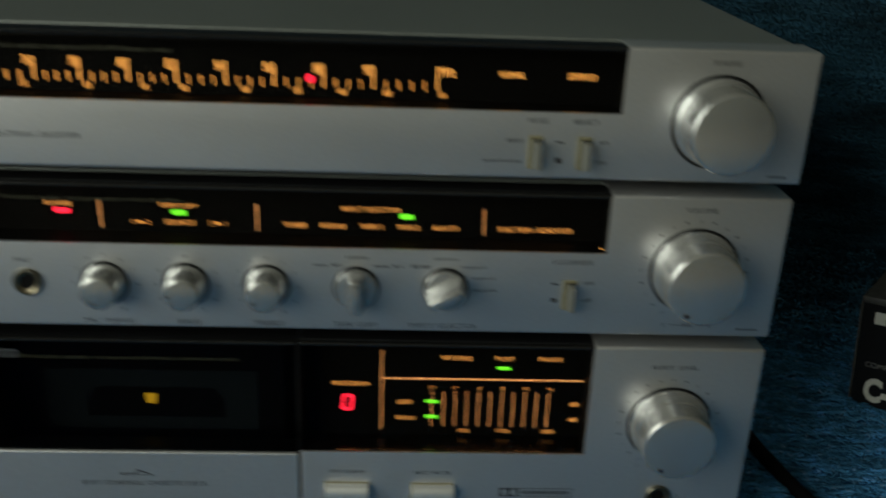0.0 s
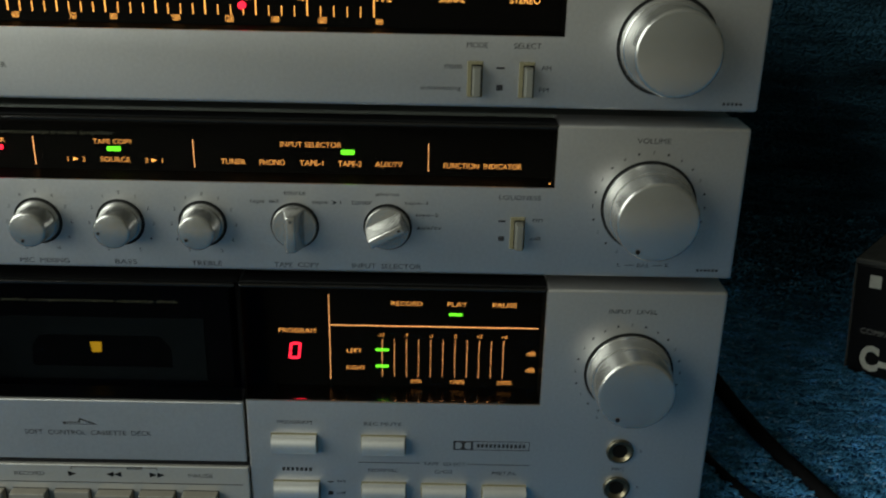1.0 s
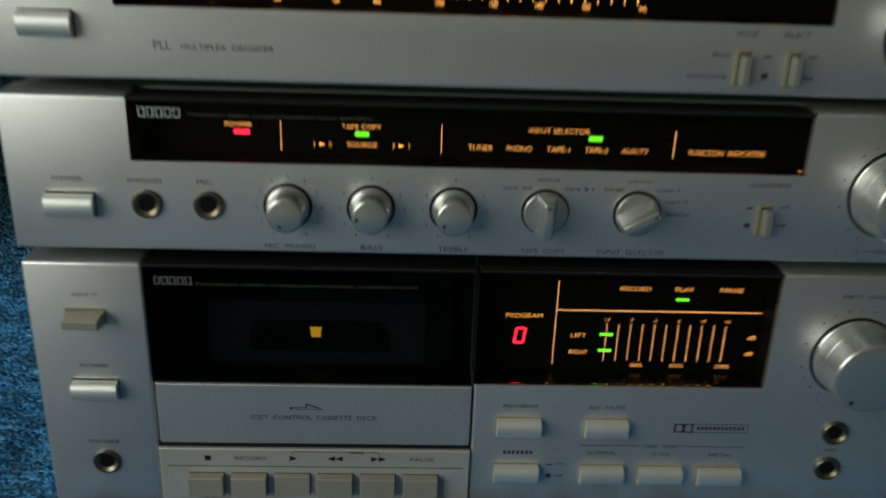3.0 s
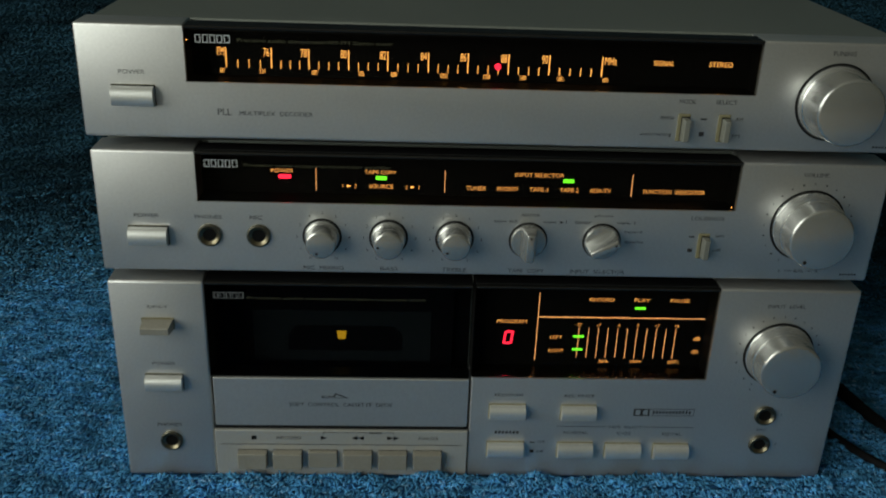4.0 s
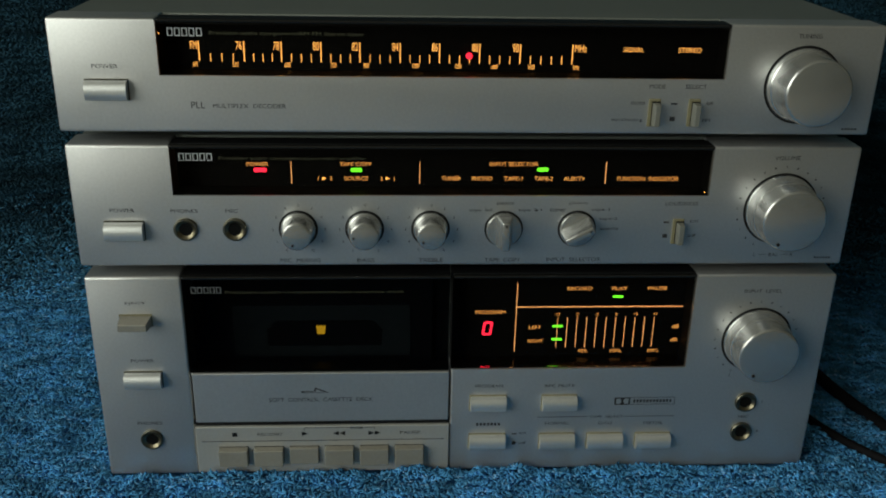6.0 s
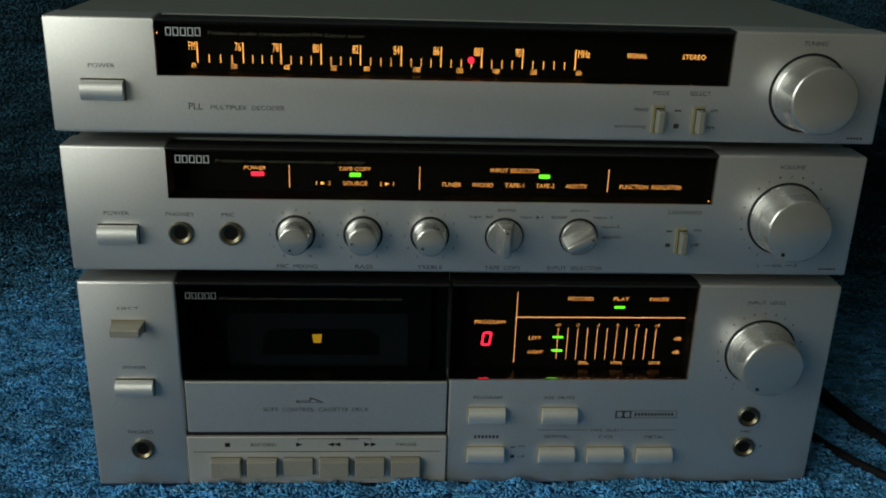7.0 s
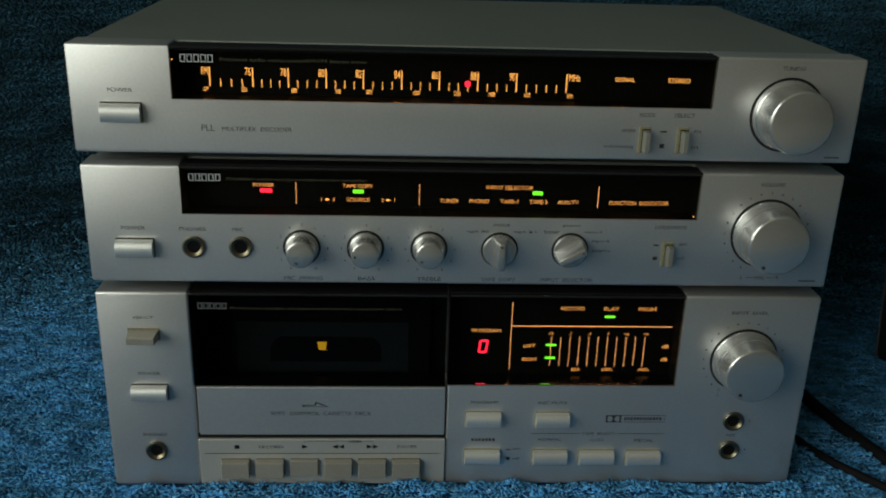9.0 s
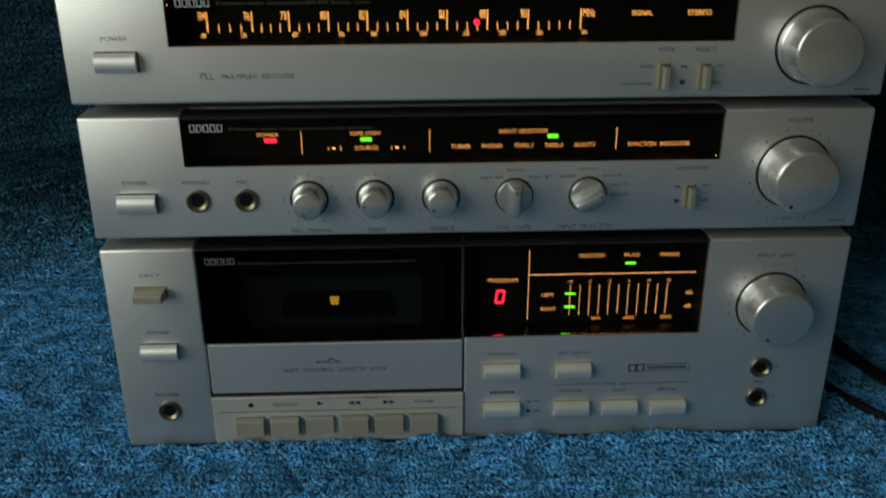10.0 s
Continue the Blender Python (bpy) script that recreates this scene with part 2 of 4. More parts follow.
def bars(x0, x1, z, h, y, mat, parent, n, gap=0.35, name="marking_bar"):
    """Plain bars that stand for a row of characters."""
    bm = bmesh.new()
    p = (x1 - x0) / n
    for i in range(n):
        flat(bm, x0 + i * p, x0 + (i + 1 - gap) * p, z - h / 2, z + h / 2, y)
    return part(name, bm, mat, parent)


def flat(bm, x0, x1, z0, z1, y):
    bm.faces.new([bm.verts.new((mm(a), mm(y), mm(b))) for a, b in ((x0, z0), (x1, z0), (x1, z1), (x0, z1))])


def strip(name, x0, x1, z0, z1, y, mat, parent, depth=0.3, label=""):
    return part(name, box(x0, x1, y, y + depth, z0, z1), mat, parent, label)


def poly(name, pts, y, mat, parent, depth=0.15, label=""):
    return part(name, slab([pts], y, y + depth), mat, parent, label)


# ---- parts that the three units share ----
def ribbed(r0, y0, r1, y1, pitch=0.3, rise=0.03):
    """Profile of a turned barrel with fine grooves, from (r0, y0) to (r1, y1)."""
    n = max(2, int(abs(y1 - y0) / pitch))
    out = []
    for i in range(2 * n + 1):
        t = i / (2 * n)
        out.append((r0 + (r1 - r0) * t + (rise if i % 2 else -rise), y0 + (y1 - y0) * t))
    return out


def big_knob(name, x, z, parent, stepped, dot=None):
    part("knob_recess", lathe([(0, -0.15), (15.6, -0.15), (15.6, 0.3)], x, z), BLACK, parent, "black gap round the knob")
    if stepped:
        prof = [(14.7, -0.3), (14.7, -0.9), (14.2, -1.5)] + ribbed(14.15, -1.7, 14.0, -7.0) + [(13.75, -7.3), (13.45, -7.4)] + ribbed(13.4, -7.6, 13.1, -14.8)
    else:
        prof = [(14.7, -0.3), (14.7, -1.0), (14.3, -1.7), (14.1, -2.6), (13.7, -2.9)] + ribbed(13.6, -3.1, 13.1, -14.8)
    prof += [(13.1, -14.95), (12.98, -15.25), (12.72, -15.55), (12.38, -15.8), (11.9, -15.95), (0, -16.0)]
    k = smooth(part(name, lathe(prof, x, z, 96), KNOB, parent, "turned satin aluminium knob"), 30)
    if dot:
        part("pointer_dot", lathe([(0, -16.15), (0.75, -16.15), (0.75, -15.9)], x + dot[0], z + dot[1], 16), BLACK, k, "dark pointer dot")
    return k


def small_knob(x, z, parent, dot):
    part("knob_recess", lathe([(0, -0.15), (8.0, -0.15), (8.0, 0.3)], x, z, 48), BLACK, parent, "black gap round the knob")
    prof = [(7.2, -0.3), (7.2, -0.8), (6.9, -1.4), (6.7, -2.1), (6.4, -2.3)] + ribbed(6.35, -2.5, 5.95, -8.5) + [(5.95, -8.65), (5.87, -8.9), (5.65, -9.15), (5.35, -9.35), (5.0, -9.45), (0, -9.5)]
    k = smooth(part("tone_knob", lathe(prof, x, z, 64), KNOB, parent, "small turned aluminium knob"), 30)
    part("pointer_dot", lathe([(0, -9.62), (0.5, -9.62), (0.5, -9.45)], x + dot[0], z + dot[1], 12), BLACK, k, "dark pointer dot")
    return k


def selector_knob(x, z, turn, parent):
    part("knob_recess", lathe([(0, -0.15), (8.0, -0.15), (8.0, 0.3)], x, z, 48), BLACK, parent, "black gap round the knob")
    k = smooth(part("selector_knob", lathe([(7.3, -0.3), (7.3, -1.5), (6.9, -2.2), (0, -2.5)], x, z, 64), KNOB, parent, "aluminium selector knob with a raised grip"), 25)
    bm = bmesh.new()
    bmesh.ops.create_cube(bm, size=1)
    for v in bm.verts:
        front = v.co.y < 0
        v.co = Vector((v.co.x * (3.0 if front else 7.0), -9.6 if front else -2.0, v.co.z * (12.2 if front else 13.4)))
    bmesh.ops.bevel(bm, geom=bm.edges[:], offset=0.55, segments=3, profile=0.5, affect="EDGES")
    bmesh.ops.transform(bm, matrix=Matrix.Translation((mm(x), 0, mm(z))) @ Matrix.Rotation(radians(turn), 4, "Y") @ Matrix.Scale(0.001, 4), verts=bm.verts[:])
    smooth(part("grip", bm, KNOB, k, "raised pointer grip"), 30)
    a = radians(turn)
    part("pointer_dot", lathe([(0, -9.72), (0.45, -9.72), (0.45, -9.5)], x + 4.6 * math.sin(a), z + 4.6 * math.cos(a), 12), BLACK, k)
    return k


def jack(x, z, parent, label):
    j = smooth(part("jack_socket", lathe([(4.9, 0.3), (4.9, -0.8), (4.6, -1.2), (4.2, -1.3), (3.9, -1.25)], x, z, 48), CHROME, parent, label), 25)
    smooth(part("socket_sleeve", lathe([(3.9, -1.27), (3.6, -1.0), (2.9, -0.35), (2.6, -0.25)], x, z, 48), BRASS, j, "worn brass sleeve of the socket"), 40)
    # no hole is cut: a dark disc paints the shade inside the socket
    part("hole_disc", lathe([(2.75, -0.3), (2.4, -0.22), (0, -0.2)], x, z, 32), HOLE_SHADE, j, "dark disc for the shaded hole of the socket")
    return j


def push_button(name, x0, x1, z0, z1, parent, mat=None, depth=4.2, label="bright silver push button"):
    """A long button with a cylindrical front, in a slot with a yellowed rim."""
    slot = part("button_slot", box(x0 - 0.45, x1 + 0.35, -0.25, 0.4, z0 - 0.3, z1 + 0.55, 0.1, 1), CREAM, parent, "yellowed rim of the button slot")
    if name == "power_button":
        # the shade in the slot is a thin dark sheet laid over the rim
        part("slot_shade", box(x0 - 0.2, x1 + 0.3, -0.3, 0.3, z0 - 0.15, z1 + 0.4), HOLE_SHADE, slot, "dark sheet for the shaded gap round the button")
    bm = bmesh.new()
    h, mid = (z1 - z0) / 2, (z0 + z1) / 2
    sec = [(0.2, -1)] + [(-depth + 2.4 * (1 - math.cos(radians(a))), math.sin(radians(a))) for a in range(-80, 81, 16)] + [(0.2, 1)]
    ends = []
    for x in (x0, x1):
        ends.append([bm.verts.new((mm(x), mm(y), mm(mid + s * h))) for y, s in sec])
    n = len(sec)
    for i in range(n - 1):
        bm.faces.new((ends[0][i], ends[1][i], ends[1][i + 1], ends[0][i + 1]))
    bm.faces.new(ends[0])
    bm.faces.new(ends[1])
    bmesh.ops.recalc_face_normals(bm, faces=bm.faces[:])
    return smooth(part(name, bm, mat or BUTTON, parent, label), 40)


def slide_switch(x, z, parent, up):
    s = part("slide_switch", box(x - 2.5, x + 2.3, -0.3, 0.4, z - 5.7, z + 5.5, 0.15, 1), CREAM, parent, "yellowed slot of a slide switch")
    # a dark sheet on the slot paints the shade round the slider
    part("slot_shade", box(x - 1.25, x + 2.1, -0.36, 0.2, z - 5.2, z + 4.5), HOLE_SHADE, s, "dark sheet for the shaded slot round the slider")
    bm = bmesh.new()
    bmesh.ops.create_cube(bm, size=1)
    for v in bm.verts:
        front = v.co.y < 0
        v.co = Vector((mm(x + 0.45 + v.co.x * (2.3 if front else 2.9)), mm(-4.3 if front else -0.2), mm(z - 0.5 + v.co.z * (8.6 if front else 9.2))))
    bmesh.ops.bevel(bm, geom=bm.edges[:], offset=mm(0.3), segments=2, profile=0.5, affect="EDGES")
    part("slider", bm, SLIDER, s, "beige slider")
    return s


def foot(x, y, z0, z1, parent):
    bm = lathe([(0, -1), (8, -1), (8, 1), (0, 1)], 0, 0, 24)
    for v in bm.verts:
        v.co = Vector((v.co.x + mm(x), v.co.z + mm(y), mm(z0) + (v.co.y * 1000 + 1) / 2 * mm(z1 - z0)))
    part("foot", bm, RUBBER, parent, "black rubber foot")


def cabinet(z0, z1, parent):
    part("cabinet", box(-158, 158, 16.2, 188, z0, z1, 0.8), COVER, parent, "grey painted steel cover")


def display(x0, x1, z0, z1, parent, mat, sill=0.85):
    """Smoked window flush with the panel, a black board behind it, and a polished sill along its foot."""
    b = part("display_board", box(x0, x1, 11.6, 14, z0 - 1, z1 - 1), BOARD, parent, "black display board")
    for a in (x0, x1):
        s = 0.3 if a == x0 else -0.3
        part("display_cheek", box(min(a, a + s), max(a, a + s), 2.6, 11.6, z0, z1 - 1.5), BOARD, b)
    part("display_ceiling", box(x0, x1, 2.6, 11.6, z1 - 2.5, z1 - 1.0), BLACK, b)
    part("display_floor", box(x0, x1, 1.1 + sill, 11.6, z0 - 0.3, z0 + 0.05 + sill * 0.27), SHEEN if sill > 0.5 else BOARD, b, "black floor of the display")
    if sill:
        bm = bmesh.new()
        vs = [bm.verts.new((mm(x), mm(y), mm(z))) for x, y, z in ((x0, 1.1, z0 + 0.05), (x1, 1.1, z0 + 0.05), (x1, 1.1 + sill, z0 + 0.05 + sill * 0.27), (x0, 1.1 + sill, z0 + 0.05 + sill * 0.27))]
        bm.faces.new(vs)
        part("display_sill", bm, SILL, b, "polished dark sill that mirrors the lights")
    w = part("display_window", slab([[(x0 + 0.15, z0 + 0.1), (x1 - 0.15, z0 + 0.1), (x1 - 0.15, z1 - 0.1), (x0 + 0.15, z1 - 0.1)]], 0.6, 1.0), mat, parent, "smoked acrylic display window")
    w.visible_shadow = False
    part("window_lip", box(x0 + 0.2, x1 - 0.2, 0.1, 2.4, z1 - 1.5, z1 - 0.15, 0.55, 3), GLOSS, parent, "glossy black upper edge of the window")
    part("window_top", box(x0 + 0.1, x1 - 0.1, 2.6, 10, z1 - 0.9, z1 - 0.1, 0.3, 1), BLACK, parent, "black edge above the display window")
    return w


def brand_mark(x0, x1, z, h, parent):
    """Five plain shapes in place of the maker's mark."""
    p = (x1 - x0) / 5
    for i in range(5):
        bm = bmesh.new()
        a, b, c, d, k = x0 + i * p, x0 + (i + 0.74) * p, z - h / 2, z + h / 2, 0.24
        for q in ((a, a + k, c, d), (b - k, b, c, d), (a + k, b - k, d - k, d), (a + k, b - k, c, c + k)):
            flat(bm, *q, 0.45)
        part("maker_mark", bm, WHITE, parent, "plain hollow shape in place of a mark")


GY = 11.3  # plane of the lit lettering


def lit(text, x, z, w, h, parent):
    return word(text, x, z, w, h, GY, ORANGE if z > 160 else AMBER, parent, "lit_lettering", -0.006)


def led(x, z, w, h, mat, parent, label):
    return part("indicator_light", box(x - w / 2, x + w / 2, 10.6, 11.6, z - h / 2, z + h / 2, min(0.45, h * 0.4), 3), mat, parent, label)


def ring_marks(x, z, r, words, start, step, h, parent):
    bm = bmesh.new()
    for i, t in enumerate(words):
        a = radians(start + i * step)
        if t == ".":
            cx, cz = x + r * math.sin(a), z + r * math.cos(a)
            flat(bm, cx - 0.35, cx + 0.35, cz - 0.35, cz + 0.35, -0.06)
        else:
            add_word(bm, t, x + r * math.sin(a), z + r * math.cos(a), 0, h, -0.06)
    return part("dial_marks", bm, INK, parent, "printed scale round the knob")


INKY = -0.06


def ink(text, x, z, w, h, parent):
    return word(text, x, z, w, h, INKY, INK, parent)


def notch_panel(z0, z1, dx0, dx1, dz, half=160):
    return [(-half, z0), (half, z0), (half, z1), (dx1, z1), (dx1, dz), (dx0, dz), (dx0, z1), (-half, z1)]


# ---- the room ----
# Unseen walls, floor and ceiling, added to close the place and bounce daylight.
def room():
    def wall(name, x0, x1, y0, y1, z0, z1, mat, label):
        me_ob = part(name, box(x0 * 1000, x1 * 1000, y0 * 1000, y1 * 1000, z0 * 1000, z1 * 1000), mat, None, label)
        tagged(me_ob, label, name.split("_")[0], kind="structure")
        return me_ob

    fl = -0.46
    wall("floor", -1.6, 3.8, -3.8, 1.4, fl - 0.1, fl, FLOORING, "unseen plain pale floor of the room")
    wall("ceiling", -1.6, 3.8, -3.8, 1.4, 2.4, 2.5, CEIL, "unseen plain grey ceiling of the room")
    wall("wall_north", -1.4, 3.6, 1.2, 1.4, fl, 2.4, WALL, "unseen plain pale painted wall")
    wall("wall_south", -1.4, 3.6, -3.8, -3.6, fl, 2.4, WALL, "unseen plain pale painted wall")
    wall("wall_east", 3.6, 3.8, -3.8, 1.4, fl, 2.4, WALL, "unseen plain pale painted wall")
    # the wall with the window that lights the place
    y0, y1, z0, z1 = -2.55, -0.35, 0.15, 1.55
    lo = [(-1.6, -1.4, -3.8, y0, fl, 2.4), (-1.6, -1.4, y1, 1.4, fl, 2.4), (-1.6, -1.4, y0, y1, fl, z0), (-1.6, -1.4, y0, y1, z1, 2.4)]
    bm = bmesh.new()
    for b in lo:
        t = box(*[v * 1000 for v in b])
        me = bpy.data.meshes.new("t")
        t.to_mesh(me)
        t.free()
        bm.from_mesh(me)
        bpy.data.meshes.remove(me)
    tagged(part("wall_west", bm, WALL, None), "unseen plain pale painted wall with a window opening", "wall", kind="structure")


room()


# ---- the blue seat ----
def rounded_profile(pts, r, n=6):
    out = []
    for i, p in enumerate(pts):
        a, b, c = Vector(pts[i - 1]), Vector(p), Vector(pts[(i + 1) % len(pts)])
        u, v = (a - b).normalized(), (c - b).normalized()
        for k in range(n + 1):
            t = k / n
            s, e = b + u * r, b + v * r
            out.append((1 - t) ** 2 * s + 2 * t * (1 - t) * b + t * t * e)
    return out


def cushion(name, pts, x0, x1, r, parent, label, cloth):
    prof = rounded_profile(pts, r)
    bm = bmesh.new()
    xs = [x0, x0 + 0.02] + [x0 + 0.02 + (x1 - x0 - 0.04) * i / 24 for i in range(1, 24)] + [x1 - 0.02, x1]
    mid = sum(prof, Vector((0, 0))) / len(prof)
    rows_v = []
    for k, x in enumerate(xs):
        s = 0.9 if k in (0, len(xs) - 1) else 1.0
        rows_v.append([bm.verts.new((x, mid.x + (p.x - mid.x) * s, mid.y + (p.y - mid.y) * s)) for p in prof])
    n = len(prof)
    for a, b in zip(rows_v, rows_v[1:]):
        for i in range(n):
            bm.faces.new((a[i], a[(i + 1) % n], b[(i + 1) % n], b[i]))
    bm.faces.new(rows_v[0])
    bm.faces.new(rows_v[-1])
    bmesh.ops.recalc_face_normals(bm, faces=bm.faces[:])
    return smooth(part(name, bm, cloth, parent, label), 50)


def loops(name, centres, normals, size, parent, label, seed, yarn, along=1.0):
    """Short yarn loops lying at random on the cloth, joined into one mesh."""
    rng = np.random.default_rng(seed)
    n = len(centres)
    t = rng.normal(size=(n, 3)) * (along, 1.0, 1.0)
    t -= normals * (t * normals).sum(1, keepdims=True) * 0.75
    t /= np.linalg.norm(t, axis=1, keepdims=True)
    u = np.cross(t, normals)
    u /= np.linalg.norm(u, axis=1, keepdims=True) + 1e-9
    w = np.cross(t, u) * 0.7
    ln = size * rng.uniform(1.0, 2.0, (n, 1))
    wd = size * rng.uniform(0.36, 0.58, (n, 1))
    c = centres
    v = np.stack([c + t * ln, c + u * wd, c + w * wd, c - u * wd, c - w * wd, c - t * ln], 1).reshape(-1, 3)
    tri = np.array([(0, 1, 2), (0, 2, 3), (0, 3, 4), (0, 4, 1), (5, 2, 1), (5, 3, 2), (5, 4, 3), (5, 1, 4)])
    f = (tri[None] + 6 * np.arange(n)[:, None, None]).reshape(-1)
    me = bpy.data.meshes.new(name)
    me.vertices.add(len(v))
    me.vertices.foreach_set("co", v.reshape(-1))
    me.loops.add(len(f))
    me.loops.foreach_set("vertex_index", f)
    me.polygons.add(len(f) // 3)
    me.polygons.foreach_set("loop_start", np.arange(0, len(f), 3))
    me.update(calc_edges=True)
    me.polygons.foreach_set("use_smooth", [True] * len(me.polygons))
    me.materials.append(yarn)
    ob = new(name, me)
    ob.parent = parent
    return tagged(ob, label, kind="stuff")


SEAT_Z = 0.0
CREASE = 0.27
FILLET = 0.06
LEAN_BACK = radians(7)


def wrap(x):
    """How far the back comes forward at x: it curves round towards both ends."""
    a = np.abs(x)
    return np.where(a < 0.4, 0.6 * a * a, 0.096 + 0.04 * (1 - np.exp(-(np.maximum(a, 0.4) - 0.4) * 12)))


def lumps(x, y, step, rng):
    """Smooth random relief between -1 and 1, with knots every step metres."""
    i0, j0 = np.floor(x / step), np.floor(y / step)
    u, v = x / step - i0, y / step - j0
    u, v = u * u * (3 - 2 * u), v * v * (3 - 2 * v)
    i, j = (i0 - i0.min()).astype(int), (j0 - j0.min()).astype(int)
    k = rng.uniform(-1, 1, (i.max() + 2, j.max() + 2))
    return (k[i, j] * (1 - u) + k[i + 1, j] * u) * (1 - v) + (k[i, j + 1] * (1 - u) + k[i + 1, j + 1] * u) * v


def seat():
    s = thing("sofa", "blue boucle sofa seat with a leaning back cushion", "sofa", (0, -0.1, -0.46))
    inv = Matrix.Translation((0, 0.1, 0.46))
    parts = [cushion("seat_cushion", [(-0.36, -0.46), (CREASE + 0.05, -0.46), (CREASE + 0.05, SEAT_Z), (-0.36, SEAT_Z)], -0.92, 0.95, 0.05, s, "blue boucle seat cushion", CLOTH)]
    h, th = 0.55, 0.16
    dx, dz = math.sin(LEAN_BACK), math.cos(LEAN_BACK)
    # The ground cloth of the back is coloured dark to hold its shade.
    parts.append(cushion("back_cushion", [(CREASE, -0.03), (CREASE + h * dx, h * dz), (CREASE + h * dx + th, h * dz - 0.03), (CREASE + th, -0.46)], -0.92, 0.95, 0.04, s, "blue boucle back cushion, coloured dark for its shade", CLOTH_SHADED))
    for v in parts[-1].data.vertices:
        v.co.y -= float(wrap(v.co.x))
    rng = np.random.default_rng(5)
    # loops on the seat, left out under the units
    p = 0.0011
    xs, ys = np.meshgrid(np.arange(-0.34, 0.40, p), np.arange(-0.08, CREASE - 0.001, p))
    x = xs.ravel() + rng.uniform(-p, p, xs.size) * 0.7
    y = ys.ravel() + rng.uniform(-p, p, xs.size) * 0.7
    keep = ~((abs(x) < 0.155) & (y > 0.004) & (y < 0.18)) & ~((abs(x) < 0.159) & (y > -0.0008) & (y <= 0.004))
    keep &= y < CREASE - FILLET - wrap(x)
    x, y = x[keep], y[keep]
    soft = 0.0010 * lumps(x * 0.7, y, 0.0045, rng) + 0.0018 * lumps(x, y, 0.013, rng)
    # rows of the weave, wavering
    soft += 0.0006 * np.sin(2 * np.pi * y / 0.0046 + 2.2 * lumps(x, y, 0.012, rng))
    # the yarn swells up against the foot of the deck
    soft += (abs(x) < 0.163) * np.exp(-(((y + 0.005) / 0.005) ** 2)) * (0.0034 + 0.0010 * lumps(x, y, 0.004, rng))
    c = np.stack([x, y, SEAT_Z + 0.0016 + soft + rng.uniform(-0.0005, 0.0009, len(x))], 1)
    parts.append(loops("seat_pile", c, np.tile([[0.0, 0.0, 1.0]], (len(c), 1)), 0.0013, s, "looped blue yarn of the seat", 1, PILE))
    # the cloth turns up from the seat into the back; shade is painted in by darker yarn
    q = 0.0012
    xs, ss = np.meshgrid(np.arange(-0.40, 0.46, q), np.arange(0, FILLET * math.pi / 2, q))
    x = xs.ravel() + rng.uniform(-q, q, xs.size) * 0.7
    th = np.clip((ss.ravel() + rng.uniform(-q, q, xs.size) * 0.7) / FILLET, 0, math.pi / 2)
    nrm = np.stack([0 * x, -np.sin(th), np.cos(th)], 1)
    c = np.stack([x, CREASE - FILLET - wrap(x) + FILLET * np.sin(th), SEAT_Z + 0.001 + FILLET * (1 - np.cos(th))], 1)
    row = np.sin(2 * np.pi * th * FILLET / 0.0046 + 2.2 * lumps(x, th * FILLET, 0.012, rng))
    c += nrm * (0.0006 * row + 0.001 * lumps(x * 0.5, th * FILLET, 0.0045, rng) + rng.uniform(-0.0004, 0.0006, len(x)))[:, None]
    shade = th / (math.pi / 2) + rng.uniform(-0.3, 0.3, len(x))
    for low, high, yarn, seed, text in ((-1, 0.3, PILE, 4, "looped blue yarn in the crease"), (0.3, 0.72, PILE_HALF_SHADE, 5, "looped blue yarn in the crease, coloured half dark as shade"), (0.72, 2, PILE_SHADED, 6, "looped blue yarn in the crease, coloured dark as shade")):
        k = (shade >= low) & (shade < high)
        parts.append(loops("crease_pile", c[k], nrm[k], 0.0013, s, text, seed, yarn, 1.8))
    # coarser loops on the rest of the seat
    p = 0.005
    xs, ys = np.meshgrid(np.arange(-0.88, 0.91, p), np.arange(-0.33, CREASE - 0.02, p))
    x = xs.ravel() + rng.uniform(-p, p, xs.size) * 0.5
    y = ys.ravel() + rng.uniform(-p, p, xs.size) * 0.5
    keep = ((x < -0.34) | (x > 0.40) | (y < -0.08)) & (y < CREASE - wrap(x))
    x, y = x[keep], y[keep]
    c = np.stack([x, y, SEAT_Z + 0.001 + 0.001 * lumps(x, y, 0.012, rng)], 1)
    parts.append(loops("seat_pile", c, np.tile([[0.0, 0.0, 1.0]], (len(c), 1)), 0.0042, s, "looped blue yarn of the seat", 3, PILE))
    # loops on the back, their shade put into the yarn colour
    q = 0.0014
    xs, hs = np.meshgrid(np.arange(-0.44, 0.5, q), np.arange(FILLET * 0.95, 0.31, q))
    x = xs.ravel() + rng.uniform(-q, q, xs.size) * 0.7
    hh = hs.ravel() + rng.uniform(-q, q, xs.size) * 0.7
    turn = np.where(np.abs(x) < 0.4, 1.2 * x, 0.48 * np.sign(x) * np.exp(-(np.maximum(np.abs(x), 0.4) - 0.4) * 12))
    nrm = np.stack([-turn * dz, -dz + 0 * x, dx + 0 * x], 1)
    nrm /= np.linalg.norm(nrm, axis=1, keepdims=True)
    off = 0.001 + 0.0007 * np.sin(2 * np.pi * hh / 0.0046 + 2.2 * lumps(x, hh, 0.012, rng)) + 0.0012 * lumps(x * 0.3, hh, 0.0045, rng) + 0.001 * lumps(x * 0.15, hh, 0.011, rng) + rng.uniform(-0.0004, 0.0006, len(x))
    c = np.stack([x, CREASE - wrap(x) + (hh - FILLET) * dx, hh * dz - 0.002], 1) + nrm * off[:, None]
    parts.append(loops("back_pile", c, nrm, 0.0013, s, "looped yarn of the back, coloured dark as shade", 2, PILE_SHADED, 2.6))
